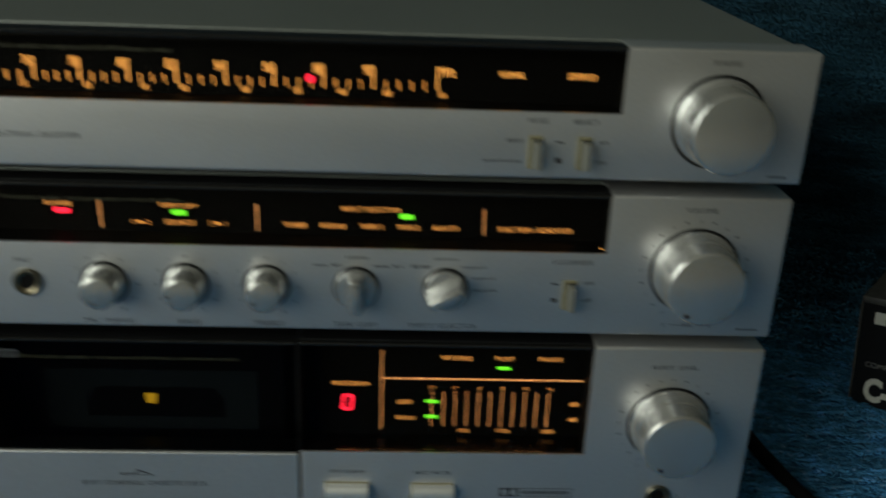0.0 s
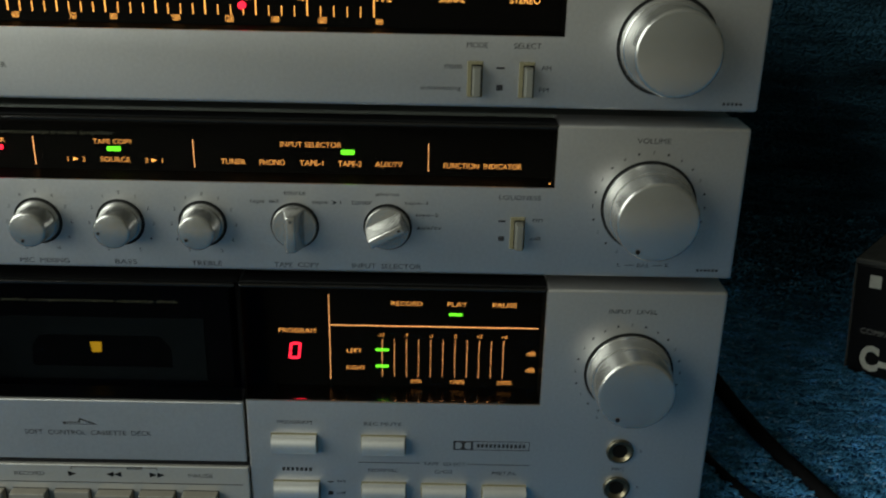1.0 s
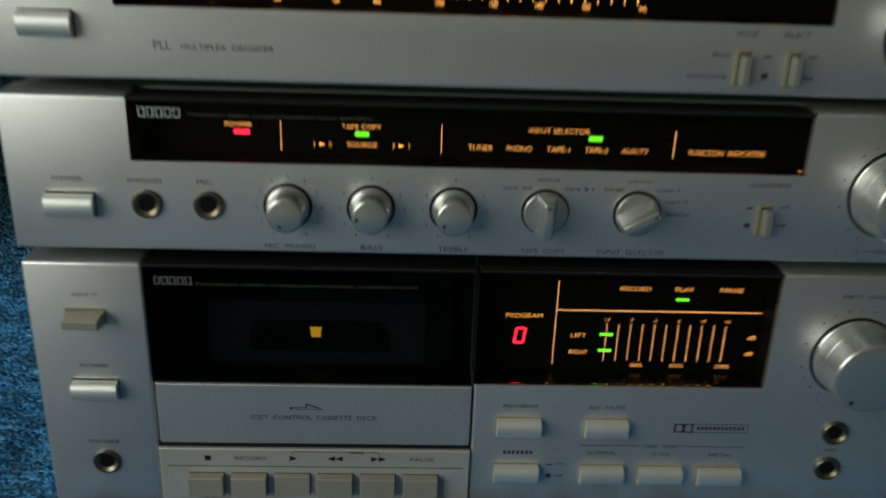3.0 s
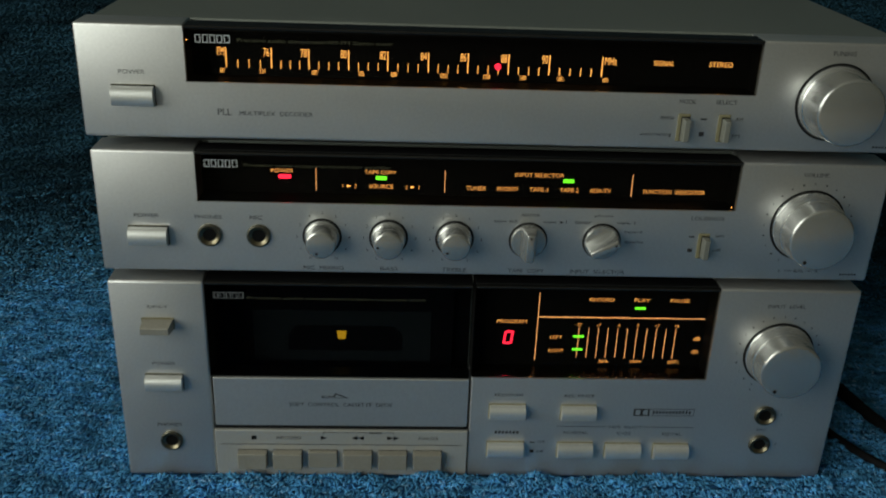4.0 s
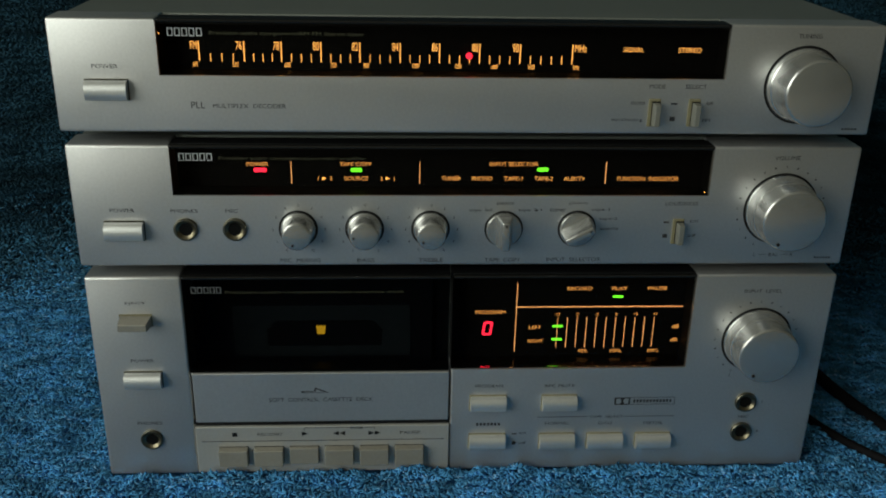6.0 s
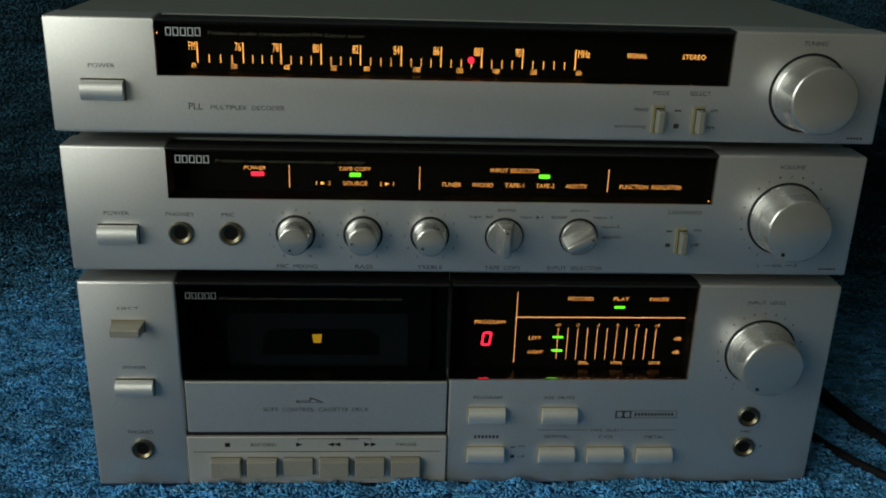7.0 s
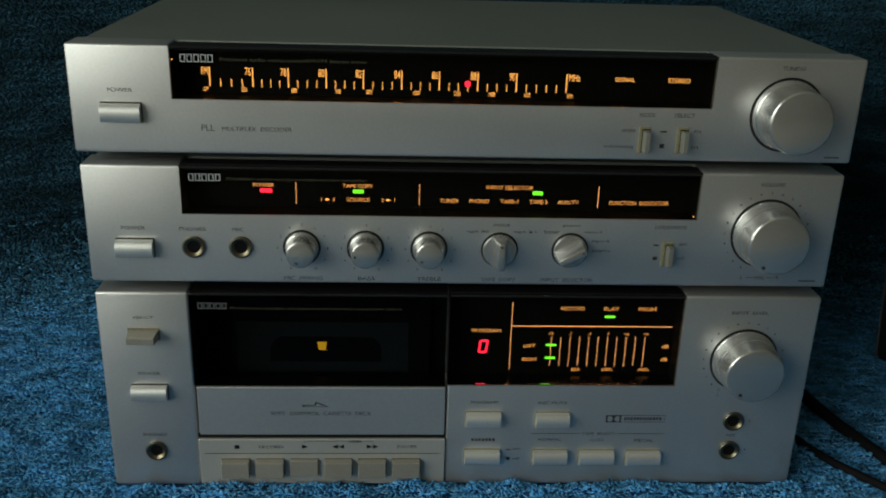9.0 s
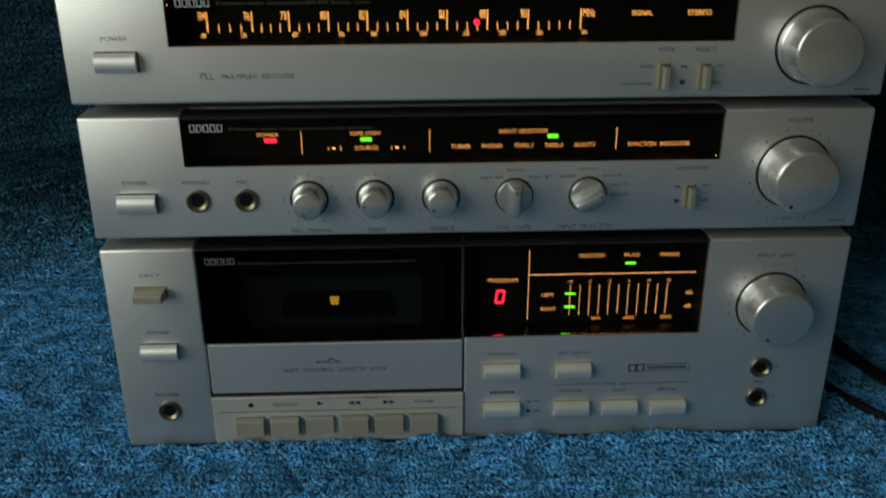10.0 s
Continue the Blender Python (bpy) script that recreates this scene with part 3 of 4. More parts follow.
    for o in parts:
        o.matrix_parent_inverse = inv


seat()


# ---- tuner ----
def tuner():
    u = thing("radio_tuner", "silver radio tuner with lit amber dial on the amplifier", "tuner")
    Z0, Z1, DZ = 162.7, 206.3, 184.9
    smooth(part("front_panel", slab([notch_panel(Z0, Z1, -120.3, 98.7, DZ, 160.4)], 0, 16, 1.2), SILVER, u, "satin silver front panel"))
    cabinet(Z0 + 1, Z1 - 0.4, u)
    for x in (-130, 130):
        for y in (30, 165):
            foot(x, y, 157.6, Z0 + 1.2, u)
    display(-120.3, 98.7, DZ, Z1, u, GLASS, 0.25)
    brand_mark(-116, -102.6, 201.3, 3.0, u)
    word("Precision audio component/AM-FM Stereo tuner", -71.5, 200.9, 58, 1.7, 0.5, FAINT, u)
    major = [("FM", -107), ("76", -89.6), ("78", -75.2), ("80", -59.8), ("82", -44.6), ("84", -28.8), ("86", -13.3), ("88", 2.6), ("90", 18.7), ("MHz", 39.6)]
    for i, (t, x) in enumerate(major):
        strip("scale_line", x - 0.18, x + 0.18, 188.2, 196, GY, ORANGE, u)
        if t == "MHz":
            lit(t, x + 3.2, 194.5, 4.6, 2.9, u)
        else:
            lit(t, x - 1.9, 194.4, 2.5 if t == "FM" else 2.3, 3.2, u)
        if i + 1 < len(major):
            n = 5 if i == 8 else 4
            for k in range(1, n):
                xx = x + (major[i + 1][1] - x) * k / n
                strip("scale_line", xx - 0.12, xx + 0.12, 188.1, 191.3, GY, ORANGE, u)
    for t, x, wd in (("AM", -108.8, 2.4), ("530", -93.2, 3.0), ("600", -73, 3.0), ("700", -55, 3.0), ("800", -42.2, 3.0), ("1000", -22.6, 3.6), ("1200", -5.8, 3.4), ("1400", 8.6, 3.4), ("1600", 23.4, 3.4), ("kHz", 41.4, 3.0)):
        lit(t, x, 187.0, wd * 0.74, 1.9, u)
    part("tuning_pointer", lathe([(0, 9.6), (0.8, 9.7), (1.2, 10.2), (1.2, 11.6)], -1.6, 191.2, 24), RED, u, "round red tuning light")
    lit("SIGNAL", 64, 194.2, 8.2, 1.9, u)
    lit("STEREO", 86.8, 194.2, 9.4, 1.9, u)
    # a glowing dot draws the amber glint at the window's left edge
    part("glint_dot", lathe([(0, 1.3), (0.22, 1.35), (0.22, 1.8)], -119.4, 200.5, 12), ORANGE, u, "tiny glowing dot for an amber glint")
    push_button("power_button", -148.1, -132.4, 175.5, 183.0, u)
    ink("POWER", -140.3, 188.3, 9.8, 1.6, u)
    ink("PLL", -106.6, 173.6, 5.2, 2.6, u)
    ink("MULTIPLEX  DECODER", -87, 173.3, 28, 1.7, u)
    ink("MODE", 72, 182.1, 6.4, 1.7, u)
    ink("SELECT", 87.4, 182.1, 8.4, 1.7, u)
    ink("mono", 64.8, 175.4, 5.4, 1.3, u)
    ink("auto/muting", 61, 168.6, 12.4, 1.7, u)
    ink("AM", 93.4, 175.4, 3.0, 1.4, u)
    ink("FM", 93, 168.6, 3.0, 1.4, u)
    strip("switch_mark", 78, 80.6, 174.9, 175.5, -0.12, INK, u, 0.2)
    strip("switch_mark", 78.2, 80.2, 168.2, 170, -0.12, INK, u, 0.2)
    slide_switch(71.6, 171.7, u, True)
    slide_switch(87.6, 171.7, u, True)
    ink("TUNING", 130, 202.2, 9.4, 1.7, u)
    big_knob("tuning_knob", 130, 183, u, False)
    bars(149, 155.5, 165.3, 0.8, INKY, INK, u, 5)


tuner()


# ---- amplifier ----
def amplifier():
    u = thing("stereo_amplifier", "silver stereo amplifier with knobs and lit display under the tuner", "amplifier")
    Z0, Z1, DZ = 105.9, 157.6, 136.6
    smooth(part("front_panel", slab([notch_panel(Z0, Z1, -119.6, 98.5, DZ, 159.6)], 0, 16, 1.2), SILVER, u, "satin silver front panel"))
    cabinet(Z0 + 1, Z1 - 0.4, u)
    for x in (-130, 130):
        for y in (30, 165):
            foot(x, y, 101.4, Z0 + 1.2, u)
    display(-120, 98.7, DZ, Z1, u, GLASS, 0)
    brand_mark(-116, -102.4, 152.6, 3.0, u)
    word("Precision audio component/pre-main amplifier", -71.5, 152, 58, 1.6, 0.5, FAINT, u)
    lit("POWER", -87, 146.3, 8.8, 1.6, u)
    led(-86, 143.9, 5.2, 1.7, RED, u, "glowing red light")
    for x in (-73.4, -20.6, 57.3):
        strip("divider_line", x - 0.1, x + 0.1, 138.0, 147.6, GY, LINE, u)
    lit("TAPE COPY", -47, 146.4, 13, 1.6, u)
    led(-46.8, 144, 4.6, 1.7, GREEN, u, "glowing green light")
    lit("SOURCE", -46.8, 140.3, 9.8, 1.7, u)
    for x, a, b in ((-59.9, "1", "2"), (-33.8, "2", "1")):
        lit(a, x - 2.6, 140.2, 0, 1.6, u)
        lit(b, x + 2.6, 140.2, 0, 1.6, u)
        poly("arrow_mark", [(x - 0.9, 139.6), (x + 0.9, 140.2), (x - 0.9, 140.8)], GY, ORANGE, u)
    lit("INPUT SELECTOR", 18.4, 146.6, 20.2, 1.7, u)
    led(30.6, 144.3, 4.6, 1.7, GREEN, u, "glowing green light")
    for t, x, wd in (("TUNER", -7.6, 8.2), ("PHONO", 5.4, 8.4), ("TAPE-1", 18.4, 7.8), ("TAPE-2", 31.2, 7.8), ("AUX/TV", 44.2, 9.0)):
        lit(t, x, 140.3, wd, 1.8, u)
    lit("FUNCTION  INDICATOR", 75.4, 140.3, 26, 1.8, u)
    # amber glint in the window's lower corner, drawn as a glowing dot
    part("glint_dot", lathe([(0, 1.3), (0.22, 1.35), (0.22, 1.8)], 96.9, 137.8, 12), ORANGE, u, "tiny glowing dot for an amber glint")
    push_button("power_button", -147.5, -132.2, 117.7, 125.4, u)
    ink("POWER", -140.2, 130.3, 9.8, 1.6, u)
    ink("PHONES", -115.7, 130.1, 10.8, 1.6, u)
    ink("MIC", -96.8, 130.1, 5.0, 1.6, u)
    jack(-115.6, 122.2, u, "headphone socket with a dull metal rim")
    jack(-95.9, 122.2, u, "microphone socket with a dull metal rim")
    for x, t, wd, dot in ((-70, "MIC  MIXING", 16.4, (-1.6, -3.6)), (-43, "BASS", 7.2, (-4.2, -0.6)), (-16, "TREBLE", 10.2, (-3.2, -2.4))):
        small_knob(x - 0.35, 122.3, u, dot)
        ink(t, x, 108.3, wd, 1.7, u)
        if t == "MIC  MIXING":
            ring_marks(x, 122, 10.6, [str(i) for i in range(11)], -150, 30, 1.15, u)
        else:
            ring_marks(x, 122, 10.6, [str(abs(i)) for i in range(-5, 6)], -150, 30, 1.15, u)
    selector_knob(13.9, 122.2, 0, u)
    selector_knob(44.4, 122.3, 62, u)
    ink("TAPE  COPY", 14, 108.3, 15, 1.7, u)
    ink("INPUT  SELECTOR", 44, 108.4, 23, 1.7, u)
    ink("source", 14.2, 133.4, 7.2, 1.2, u)
    for x, a in ((4.2, "tape 1 2"), (24.4, "tape 2 1")):
        ink(a, x, 130.4, 9.6, 1.6, u)
        poly("arrow_mark", [(x + 2.4, 129.9), (x + 3.6, 130.4), (x + 2.4, 130.9)], INKY, INK, u, 0.1)
    for t, x, z, wd in (("phono", 44.4, 133.5, 7.6), ("tuner", 36, 130.6, 6.8), ("tape-1", 53.6, 130.6, 7.6), ("tape-2", 57.2, 126.6, 7.6), ("aux/tv", 58, 122.4, 8.0)):
        ink(t, x, z, wd, 1.5, u)
    ink("LOUDNESS", 87.4, 133.3, 13.6, 1.6, u)
    slide_switch(87.1, 121.1, u, True)
    strip("switch_mark", 80.6, 83, 124.8, 125.4, -0.12, INK, u, 0.2)
    strip("switch_mark", 80.8, 82.8, 118.2, 119.8, -0.12, INK, u, 0.2)
    ink("on", 93.4, 125.6, 3.4, 1.1, u)
    ink("off", 93.2, 119.2, 3.6, 1.4, u)
    ink("VOLUME", 129, 153, 10.6, 1.7, u)
    big_knob("volume_knob", 129.3, 131, u, True, (-5.6, -9.6))
    ring_marks(129.3, 131, 18.2, ["0", ".", "1", ".", "2", ".", "3", ".", "4", ".", "5", ".", "6", ".", "7", ".", "8", ".", "9", ".", "10"], -150, 15, 1.1, u)
    ink("L", 121.4, 110.4, 0, 1.5, u)
    ink("BAL", 129.6, 110.4, 4.2, 1.4, u)
    ink("R", 137.4, 110.4, 0, 1.5, u)
    strip("balance_line", 123.2, 126.6, 110.3, 110.5, -0.1, INK, u, 0.15)
    strip("balance_line", 132.6, 136, 110.3, 110.5, -0.1, INK, u, 0.15)
    bars(147.4, 155, 109, 0.8, INKY, INK, u, 6)


amplifier()


# ---- cassette deck ----
def digit_zero(x0, x1, z0, z1, parent):
    """A seven-bar figure that shows 0: six slanted lit bars."""
    t, g = 1.0, 0.18

    def lean(pts):
        return [(x + (z - z0) * 0.12, z) for x, z in pts]

    m = (z0 + z1) / 2
    for a in (z0, z1 - t):
        poly("lit_segment", lean([(x0 + t + g - 0.6, a), (x1 - t - g + 0.6, a), (x1 - t - g + 0.3, a + t), (x0 + t + g - 0.3, a + t)]), GY, RED, parent)
    for a in (x0, x1 - t):
        for b, c in ((z0 + 0.4, m - g), (m + g, z1 - 0.4)):
            poly("lit_segment", lean([(a, b), (a + t, b), (a + t, c), (a, c)]), GY, RED, parent)


def cassette_deck():
    u = thing("cassette_deck", "silver cassette deck with dark door and lit meter on blue seat", "cassette deck")
    Z0, Z1, DZ = 3, 101.0, 55.85
    left = [(-159.2, Z0), (-119.8, Z0), (-119.8, Z1), (-159.2, Z1)]
    right = [(-6.4, Z0), (159.6, Z0), (159.6, Z1), (98.4, Z1), (98.4, DZ), (-6.4, DZ)]
    for outline in (left, right):
        smooth(part("front_panel", slab([outline], 0, 16, 1.2), SILVER, u, "satin silver front panel"))
    part("cabinet", box(-158, 158, 24, 188, Z0 + 1, Z1 - 0.4, 0.8), COVER, u, "grey painted steel cover")
    part("door_well", box(-119.8, -6.4, 22, 24.4, Z0 + 1, Z1 - 1), BLACK, u, "black well behind the cassette door")
    part("cabinet_front", box(-6.4, 158, 16.2, 24.2, Z0 + 1, Z1 - 0.4), COVER, u)
    part("cabinet_front", box(-158, -119.8, 16.2, 24.2, Z0 + 1, Z1 - 0.4), COVER, u)
    for x in (-130, 130):
        for y in (30, 165):
            foot(x, y, -4, Z0 + 1.2, u)
    # door with its dark window and silver lower half
    d = part("cassette_door", slab([[(-118.9, 30.2), (-7.2, 30.2), (-7.2, 55.0), (-118.9, 55.0)]], -0.4, 3, 0.5), SILVER, u, "silver lower half of the cassette door")
    w = part("door_window", slab([[(-119.6, 55.5), (-7.4, 55.5), (-7.4, Z1 - 0.2), (-119.6, Z1 - 0.2)]], 0.2, 0.6), DOORGLASS, d, "dark smoked acrylic door window")
    w.visible_shadow = False
    # a black strip fills the gap under the door to paint its shade
    part("gap_shade", box(-119.6, -6.8, 0.4, 3, 28.2, 30.4), BLACK, d, "dark strip for the shade in the gap under the door")
    # black strip added to keep the yellow gap's reflection out of the window
    part("reflection_block", box(-119.6, -7.4, 0.8, 8, 55.0, 56.0), BLACK, d, "black strip added behind the window to block a reflection")
    part("window_lip", box(-119.6, -7.4, -0.2, 2.2, Z1 - 1.5, Z1 - 0.1, 0.55, 3), GLOSS, d, "glossy black upper edge of the door")
    part("door_top", box(-119.6, -7.4, 2.3, 22, Z1 - 1.0, Z1 - 0.2), BLACK, d, "black upper edge of the door")
    brand_mark(-116, -103, 94.6, 2.8, u)
    word("Precision audio component/stereo cassette deck", -64.5, 93.6, 75, 1.5, 0.1, FAINT, u)
    poly("door_emblem", [(-72, 45), (-60, 45), (-62, 46), (-66, 47.6), (-66.6, 46), (-72, 46)], -0.5, INK, u, 0.08, "small line emblem")
    poly("door_emblem", [(-71, 45.3), (-61, 45.3), (-63, 45.8), (-65.6, 46.9), (-65.9, 45.7), (-71, 45.7)], -0.54, SILVER, u, 0.06)
    ink2 = word("SOFT  CONTROL  CASSETTE  DECK", -63.5, 41.6, 45.5, 1.9, -0.47, INK, u)
    # transport panel
    part("transport_panel", slab([[(-119.6, 4), (-6.6, 4), (-6.6, 28.2), (-119.6, 28.2)]], -1.0, 10, 0.5), TRANSPORT, u, "champagne silver transport panel")
    strip("panel_groove", -117, -9, 20.5, 20.8, -1.06, INK, u, 0.12)
    y = -1.1
    poly("stop_mark", [(-103.4, 23.2), (-101.2, 23.2), (-101.2, 25.2), (-103.4, 25.2)], y, BLACK, u)
    word("RECORD", -86.8, 24.2, 11, 1.6, y + 0.04, INK, u)
    poly("arrow_mark", [(-72.6, 23.2), (-69.8, 24.3), (-72.6, 25.4)], y, BLACK, u)
    for x in (-57.4, -54.6):
        poly("arrow_mark", [(x + 1.3, 23.2), (x - 1.4, 24.3), (x + 1.3, 25.4)], y, BLACK, u)
    for x in (-41.6, -38.8):
        poly("arrow_mark", [(x - 1.3, 23.2), (x + 1.4, 24.3), (x - 1.3, 25.4)], y, BLACK, u)
    word("PAUSE", -24.2, 24.3, 9, 1.6, y + 0.04, INK, u)
    strip("bracket_line", -71.5, -51.5, 27.2, 27.4, y, INK, u, 0.1)
    strip("bracket_line", -44.5, -40, 27.2, 27.4, y, INK, u, 0.1)
    strip("bracket_line", -71.5, -71.3, 26.2, 27.4, y, INK, u, 0.1)
    strip("bracket_line", -40.2, -40, 26.2, 27.4, y, INK, u, 0.1)
    bars(-51, -45, 27.1, 1.1, y + 0.03, INK, u, 6)
    for i in range(6):
        x = -103.1 + i * 15.7
        pressed = i == 2
        f = -3.0 if pressed else -4.8
        bm = box(x - 6.4, x + 6.4, f, 2, 9.4, 17.7, 0.35, 2)
        part("transport_button", bm, BEIGE, u, "pressed-in transport key" if pressed else "beige transport key")
        part("key_slot", box(x - 6.55, x + 6.6, -1.12, -0.6, 9.2, 17.95), INK, u, "dark slot round the key")
    # column beside the door
    ink("EJECT", -139.4, 88.9, 8.6, 1.5, u)
    bm = bmesh.new()
    sec = [(0.2, 78.6), (-7.3, 79.3), (-7.7, 79.6), (-7.8, 82.3), (-7.4, 82.7), (0.2, 83.2)]
    ends = [[bm.verts.new((mm(x + s * a), mm(a), mm(b))) for a, b in sec] for x, s in ((-146.3, -0.1), (-133.4, 0.08))]
    for i in range(len(sec)):
        j = (i + 1) % len(sec)
        bm.faces.new((ends[0][i], ends[0][j], ends[1][j], ends[1][i]))
    bm.faces.new(ends[0])
    bm.faces.new(ends[1])
    bmesh.ops.recalc_face_normals(bm, faces=bm.faces[:])
    part("eject_lever", bm, BEIGE, u, "beige wedge-shaped eject lever")
    part("button_slot", box(-146.7, -133.0, -0.25, 0.3, 78.2, 83.9), CREAM, u)
    push_button("power_button", -147.1, -131.6, 48.8, 56.0, u)
    ink("POWER", -139.2, 61.6, 9.6, 1.5, u)
    ink("PHONES", -139.2, 30.2, 10.6, 1.6, u)
    jack(-138.9, 21.8, u, "headphone socket with a dull metal rim")
    # meter display
    display(-6.4, 98.4, DZ, Z1, u, GLASS)
    lit("PROGRAM", 11.3, 78.2, 13.2, 1.7, u)
    digit_zero(7.7, 11.9, 66.7, 73.5, u)
    strip("divider_line", 22.7, 22.9, 58.5, 92.3, GY, LINE, u)
    strip("divider_line", 23.0, 97.4, 80.42, 80.64, GY, LINE, u)
    for t, x, wd in (("RECORD", 50.4, 11), ("PLAY", 68.2, 6.8), ("PAUSE", 85, 8.4)):
        lit(t, x, 89.5, wd, 1.65, u)
    led(67.7, 85.6, 4.8, 0.95, GREEN, u, "glowing green light")
    lit("LEFT", 31.6, 70.5, 5.4, 1.6, u)
    lit("RIGHT", 32.1, 63.6, 6.8, 1.6, u)
    for i in range(11):
        x = 41.6 + i * 4.36
        strip("meter_line", x - 0.075, x + 0.075, 60.2, 75.2, GY, LINE, u)
    for t, x in (("-17", 41.2), ("-7", 50.2), ("-3", 59), ("0", 67.8), ("+3", 76.4), ("+6", 85.4)):
        lit(t, x, 76.9, 0, 1.4, u)
    led(41.6, 71.1, 4.8, 0.9, GREEN, u, "glowing green meter bar")
    led(41.6, 64.5, 4.8, 0.9, GREEN, u, "glowing green meter bar")
    for t, x, wd in (("50%", 54, 4.2), ("100%", 69, 5.0), ("200%", 86, 5.2)):
        lit(t, x, 58.4, wd, 1.5, u)
    for z in (70.5, 63.8):
        lit("dB", 95.2, z, 3.2, 1.7, u)
    # keys under the display
    for t, x0, x1, z0, z1, wd in (("PROGRAM", 2.2, 18.2, 37.6, 46, 12.4), ("REC MUTE", 34, 49.6, 37.4, 45.8, 13.4), ("", 2.2, 18.6, 17.8, 26.4, 0), ("NORMAL", 33.9, 49.9, 17.6, 26.2, 11), ("CrO2", 55.8, 72.1, 17.4, 26, 6.4), ("METAL", 78.2, 94.2, 17.2, 25.8, 9)):
        push_button("push_key", x0 + (0.4 if x0 < 20 else 0.9), x1 + (0.3 if x0 < 20 else 0.7), z0 - 2.5 - (0.5 if z0 < 30 else 0), z1 - 3.8 - (0.5 if z0 < 30 else 0), u, depth=3.8)
        if t:
            ink(t, (x0 + x1) / 2 + 0.6, z1 + 1.3, wd, 1.5, u)
    bars(5.6, 17.0, 27.4, 1.5, INKY, INK, u, 7)
    strip("switch_mark", 22, 24.2, 21.8, 22.3, -0.12, INK, u, 0.2)
    strip("switch_mark", 22.2, 24, 16.4, 18, -0.12, INK, u, 0.2)
    ink("on", 27, 22.4, 3.0, 1.0, u)
    ink("off", 27, 17.2, 3.4, 1.3, u)
    strip("bracket_line", 33.5, 56, 30.7, 30.9, -0.1, INK, u, 0.15)
    strip("bracket_line", 73, 96, 30.6, 30.8, -0.1, INK, u, 0.15)
    ink("TAPE  SELECT", 64.8, 30.7, 15.4, 1.4, u)
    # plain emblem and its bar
    part("emblem", slab([[(67.8, 36.8), (75, 36.8), (75, 40.6), (67.8, 40.6)]], -0.08, 0.1), INK, u)
    poly("emblem_half", [(68.6, 37.3), (70.2, 37.3), (70.9, 38.1), (70.9, 39.3), (70.2, 40.1), (68.6, 40.1)], -0.12, SILVER, u, 0.06)
    poly("emblem_half", [(74.2, 37.3), (72.6, 37.3), (71.9, 38.1), (71.9, 39.3), (72.6, 40.1), (74.2, 40.1)], -0.12, SILVER, u, 0.06)
    for z in (36.9, 40.4):
        strip("frame_line", 75, 95.4, z, z + 0.2, -0.1, INK, u, 0.15)
    strip("frame_line", 95.2, 95.4, 37.1, 40.4, -0.1, INK, u, 0.15)
    bars(76.4, 94.4, 38.75, 1.6, INKY, INK, u, 12)
    # level control and sockets
    ink("INPUT  LEVEL", 128, 93.2, 16.6, 1.6, u)
    big_knob("level_knob", 128.4, 69.6, u, True, (-5.8, -9.2))
    ring_marks(128, 70, 18.2, ["0", ".", "1", ".", "2", ".", "3", ".", "4", ".", "5", ".", "6", ".", "7", ".", "8", ".", "9", ".", "10"], -150, 15, 1.1, u)
    ink("L", 119, 51.6, 0, 1.3, u)
    ink("R", 128, 51.6, 0, 1.3, u)
    jack(128.2, 37.6, u, "microphone socket with a dull metal rim")
    jack(128.2, 21.8, u, "microphone socket with a dull metal rim")
    ink("MIC", 128.2, 29.8, 4.6, 1.4, u)
    ink("L", 136, 37.8, 0, 1.2, u)
    ink("R", 136, 22, 0, 1.2, u)


cassette_deck()


# ---- the tape in the deck ----
def tape():
    t = thing("cassette_tape", "dark blue-grey cassette tape behind the smoked door", "cassette", (mm(-64), mm(15), mm(38)))
    inv = Matrix.Translation((mm(64), mm(-15), mm(-38)))
    a = part("shell", slab([[(-114, 38), (-14, 38), (-14, 101 - 4), (-114, 101 - 4)]], 18.6, 21.8, 0.6), TAPE_DARK, t, "dark cassette shell")
    b = part("cassette_label", slab([[(-103, 53), (-24, 53), (-24, 78.5), (-103, 78.5)]], 18.3, 18.55), SHELL, t, "blue-grey label area")
    c = part("window_plate", slab([[(-88, 58.5), (-37, 58.5), (-37, 66.5), (-41, 71.2), (-84, 71.2), (-88, 66.5)]], 18.1, 18.28), TAPE_DARK, t, "dark trapezoid reel window")
    d = part("lit_gap", slab([[(-65.7, 64.5), (-62.4, 64.5), (-61.9, 68.6), (-66.2, 68.6)]], 17.8, 18.08), YELLOW, t, "small gap lit yellow from behind")
    for o in (a, b, c, d):
        o.matrix_parent_inverse = inv


tape()


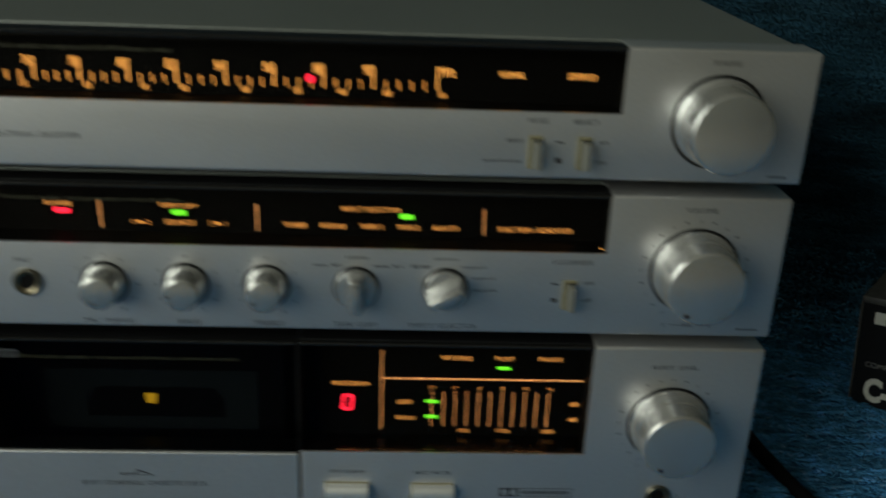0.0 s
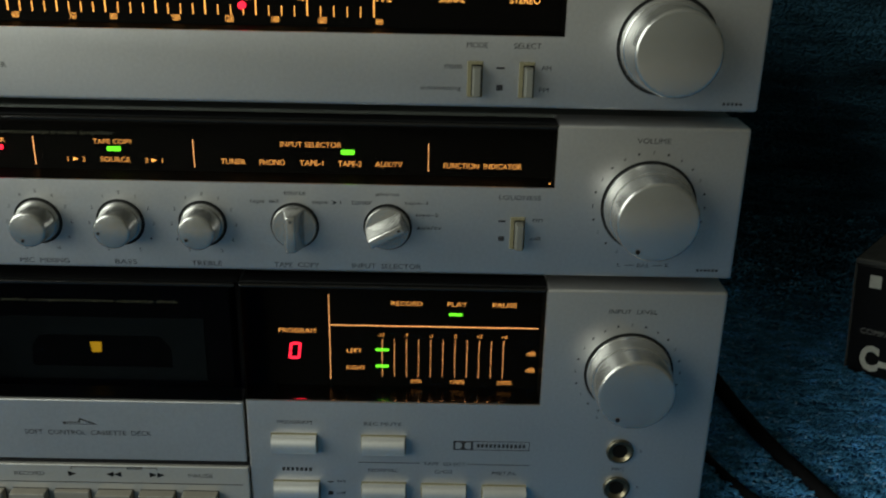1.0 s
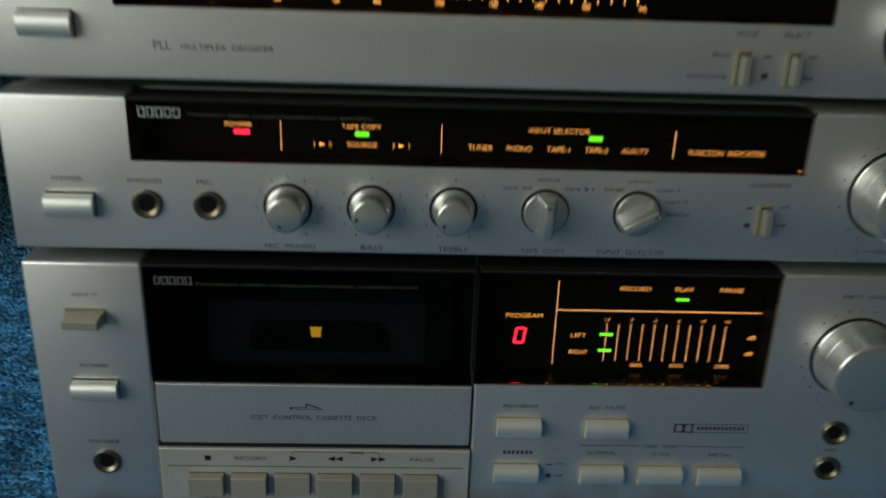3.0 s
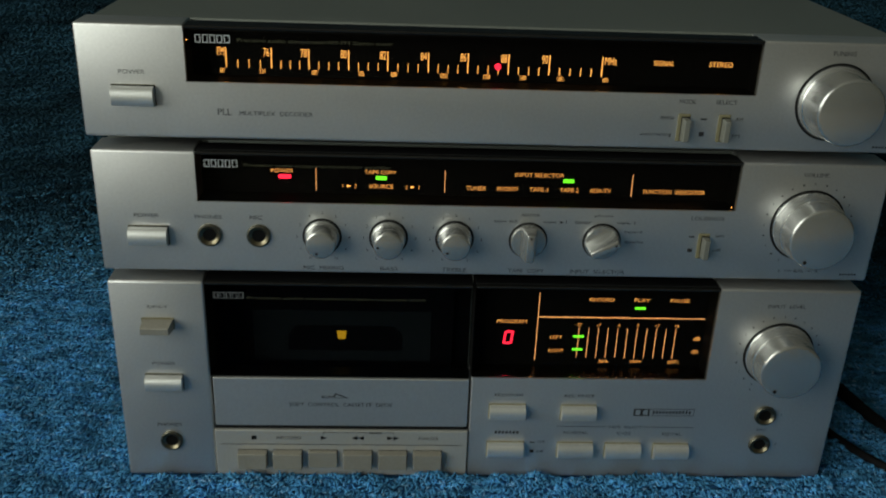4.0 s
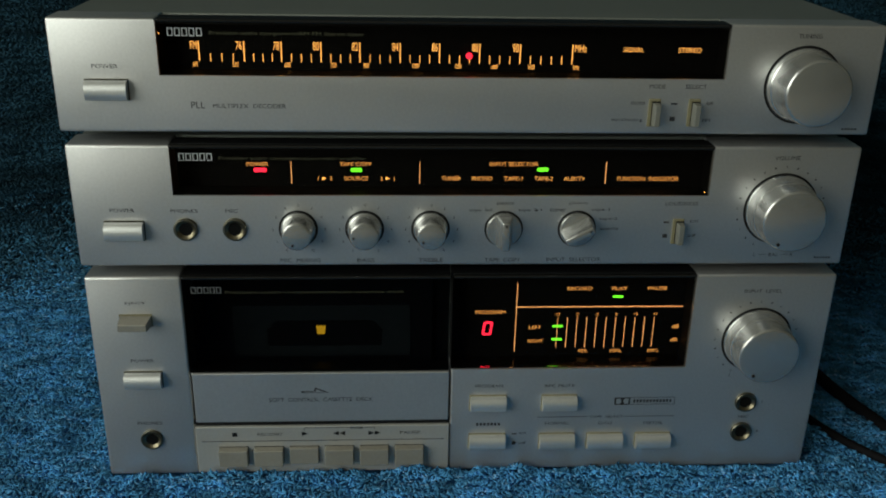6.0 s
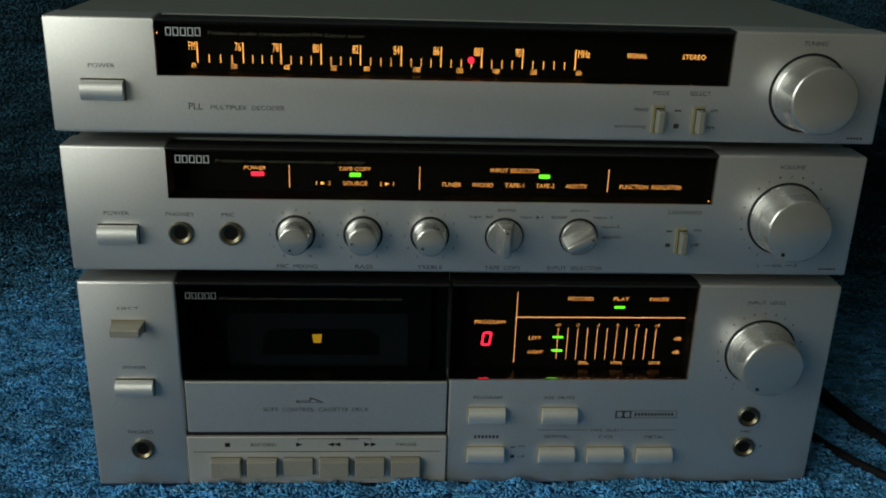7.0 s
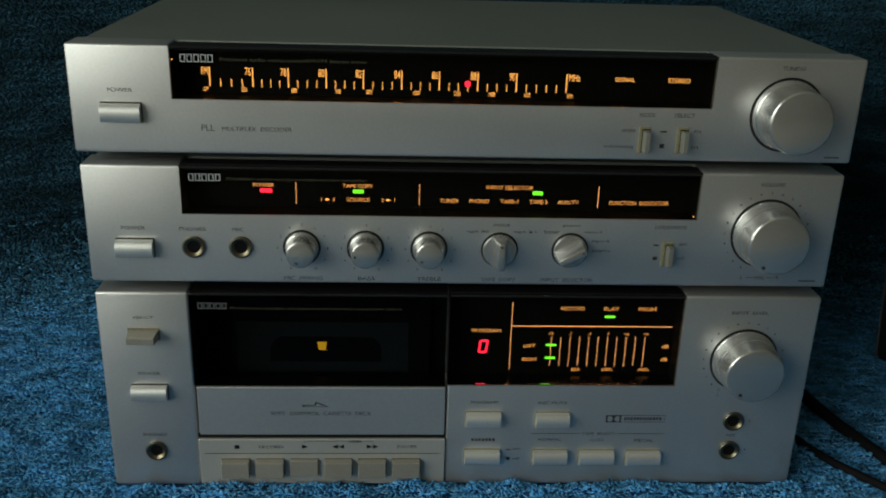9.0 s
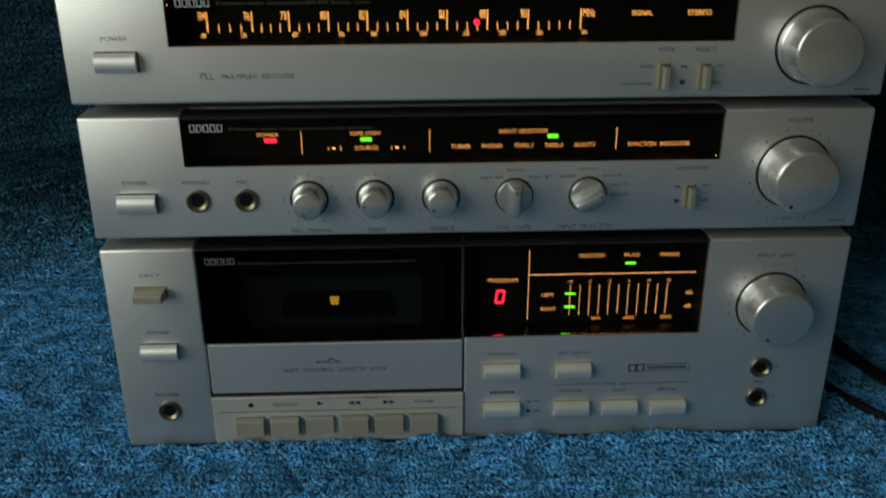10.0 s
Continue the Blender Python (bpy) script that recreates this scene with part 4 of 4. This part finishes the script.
# ---- box of tapes on the seat beside the deck ----
def tape_box():
    t = thing("tape_box", "black cassette box with white print standing on the blue seat", "box", (0.2688, 0.1335, -0.001))
    H, W, D = 62, 112, 78
    part("carton", box(0, W, 0.6, D, 0, H - 3, 0.8), BOXBLACK, t, "glossy black carton")
    part("clear_lid", box(-0.4, W + 1, -0.2, D + 1, H - 3, H, 0.8), BOXGREY, t, "grey translucent lid")
    part("edge_band", box(-0.5, 0.6, 0.2, D + 1, 0, H - 3, 0.3), BOXGREY, t, "grey translucent side")
    bars(7, 47, 51, 6.6, 0.5, BOXWHITE, t, 4, 0.45, "maker_mark")
    word("COMPACT", 15, 24.6, 19, 3.0, 0.5, BOXDIM, t)
    word("C-90", 19.4, 10.4, 26, 14.4, 0.5, BOXWHITE, t, bold=0.05)
    t.rotation_euler = (0, radians(-4), radians(-40))


tape_box()


# ---- cables ----
def cable(pts, r, label):
    cu = bpy.data.curves.new("power_cable", "CURVE")
    cu.dimensions, cu.bevel_depth, cu.bevel_resolution, cu.resolution_u = "3D", r, 4, 12
    sp = cu.splines.new("NURBS")
    sp.points.add(len(pts) - 1)
    for p, c in zip(sp.points, pts):
        p.co = (*c, 1)
    sp.use_endpoint_u, sp.order_u = True, 3
    ob = new("word", cu)
    dg = bpy.context.evaluated_depsgraph_get()
    dg.update()
    me = bpy.data.meshes.new_from_object(ob.evaluated_get(dg))
    bpy.data.objects.remove(ob)
    bpy.data.curves.remove(cu)
    me.materials.clear()
    me.materials.append(RUBBER)
    c = new("power_cable", me)
    tagged(c, label, "cable", group="cables beside the deck")
    return c


cable([(0.12, 0.20, 0.05), (0.165, 0.185, 0.03), (0.19, 0.132, 0.010), (0.203, 0.064, 0.004), (0.218, 0.019, 0.004), (0.234, -0.04, 0.004), (0.27, -0.12, 0.004)], 0.0033, "thick black cable lying on the blue seat")
cable([(0.10, 0.20, 0.03), (0.16, 0.12, 0.006), (0.174, 0.05, 0.004), (0.186, 0.018, 0.004), (0.210, -0.01, 0.004), (0.24, -0.05, 0.004), (0.30, -0.1, 0.003)], 0.0021, "thin black cable lying on the blue seat")
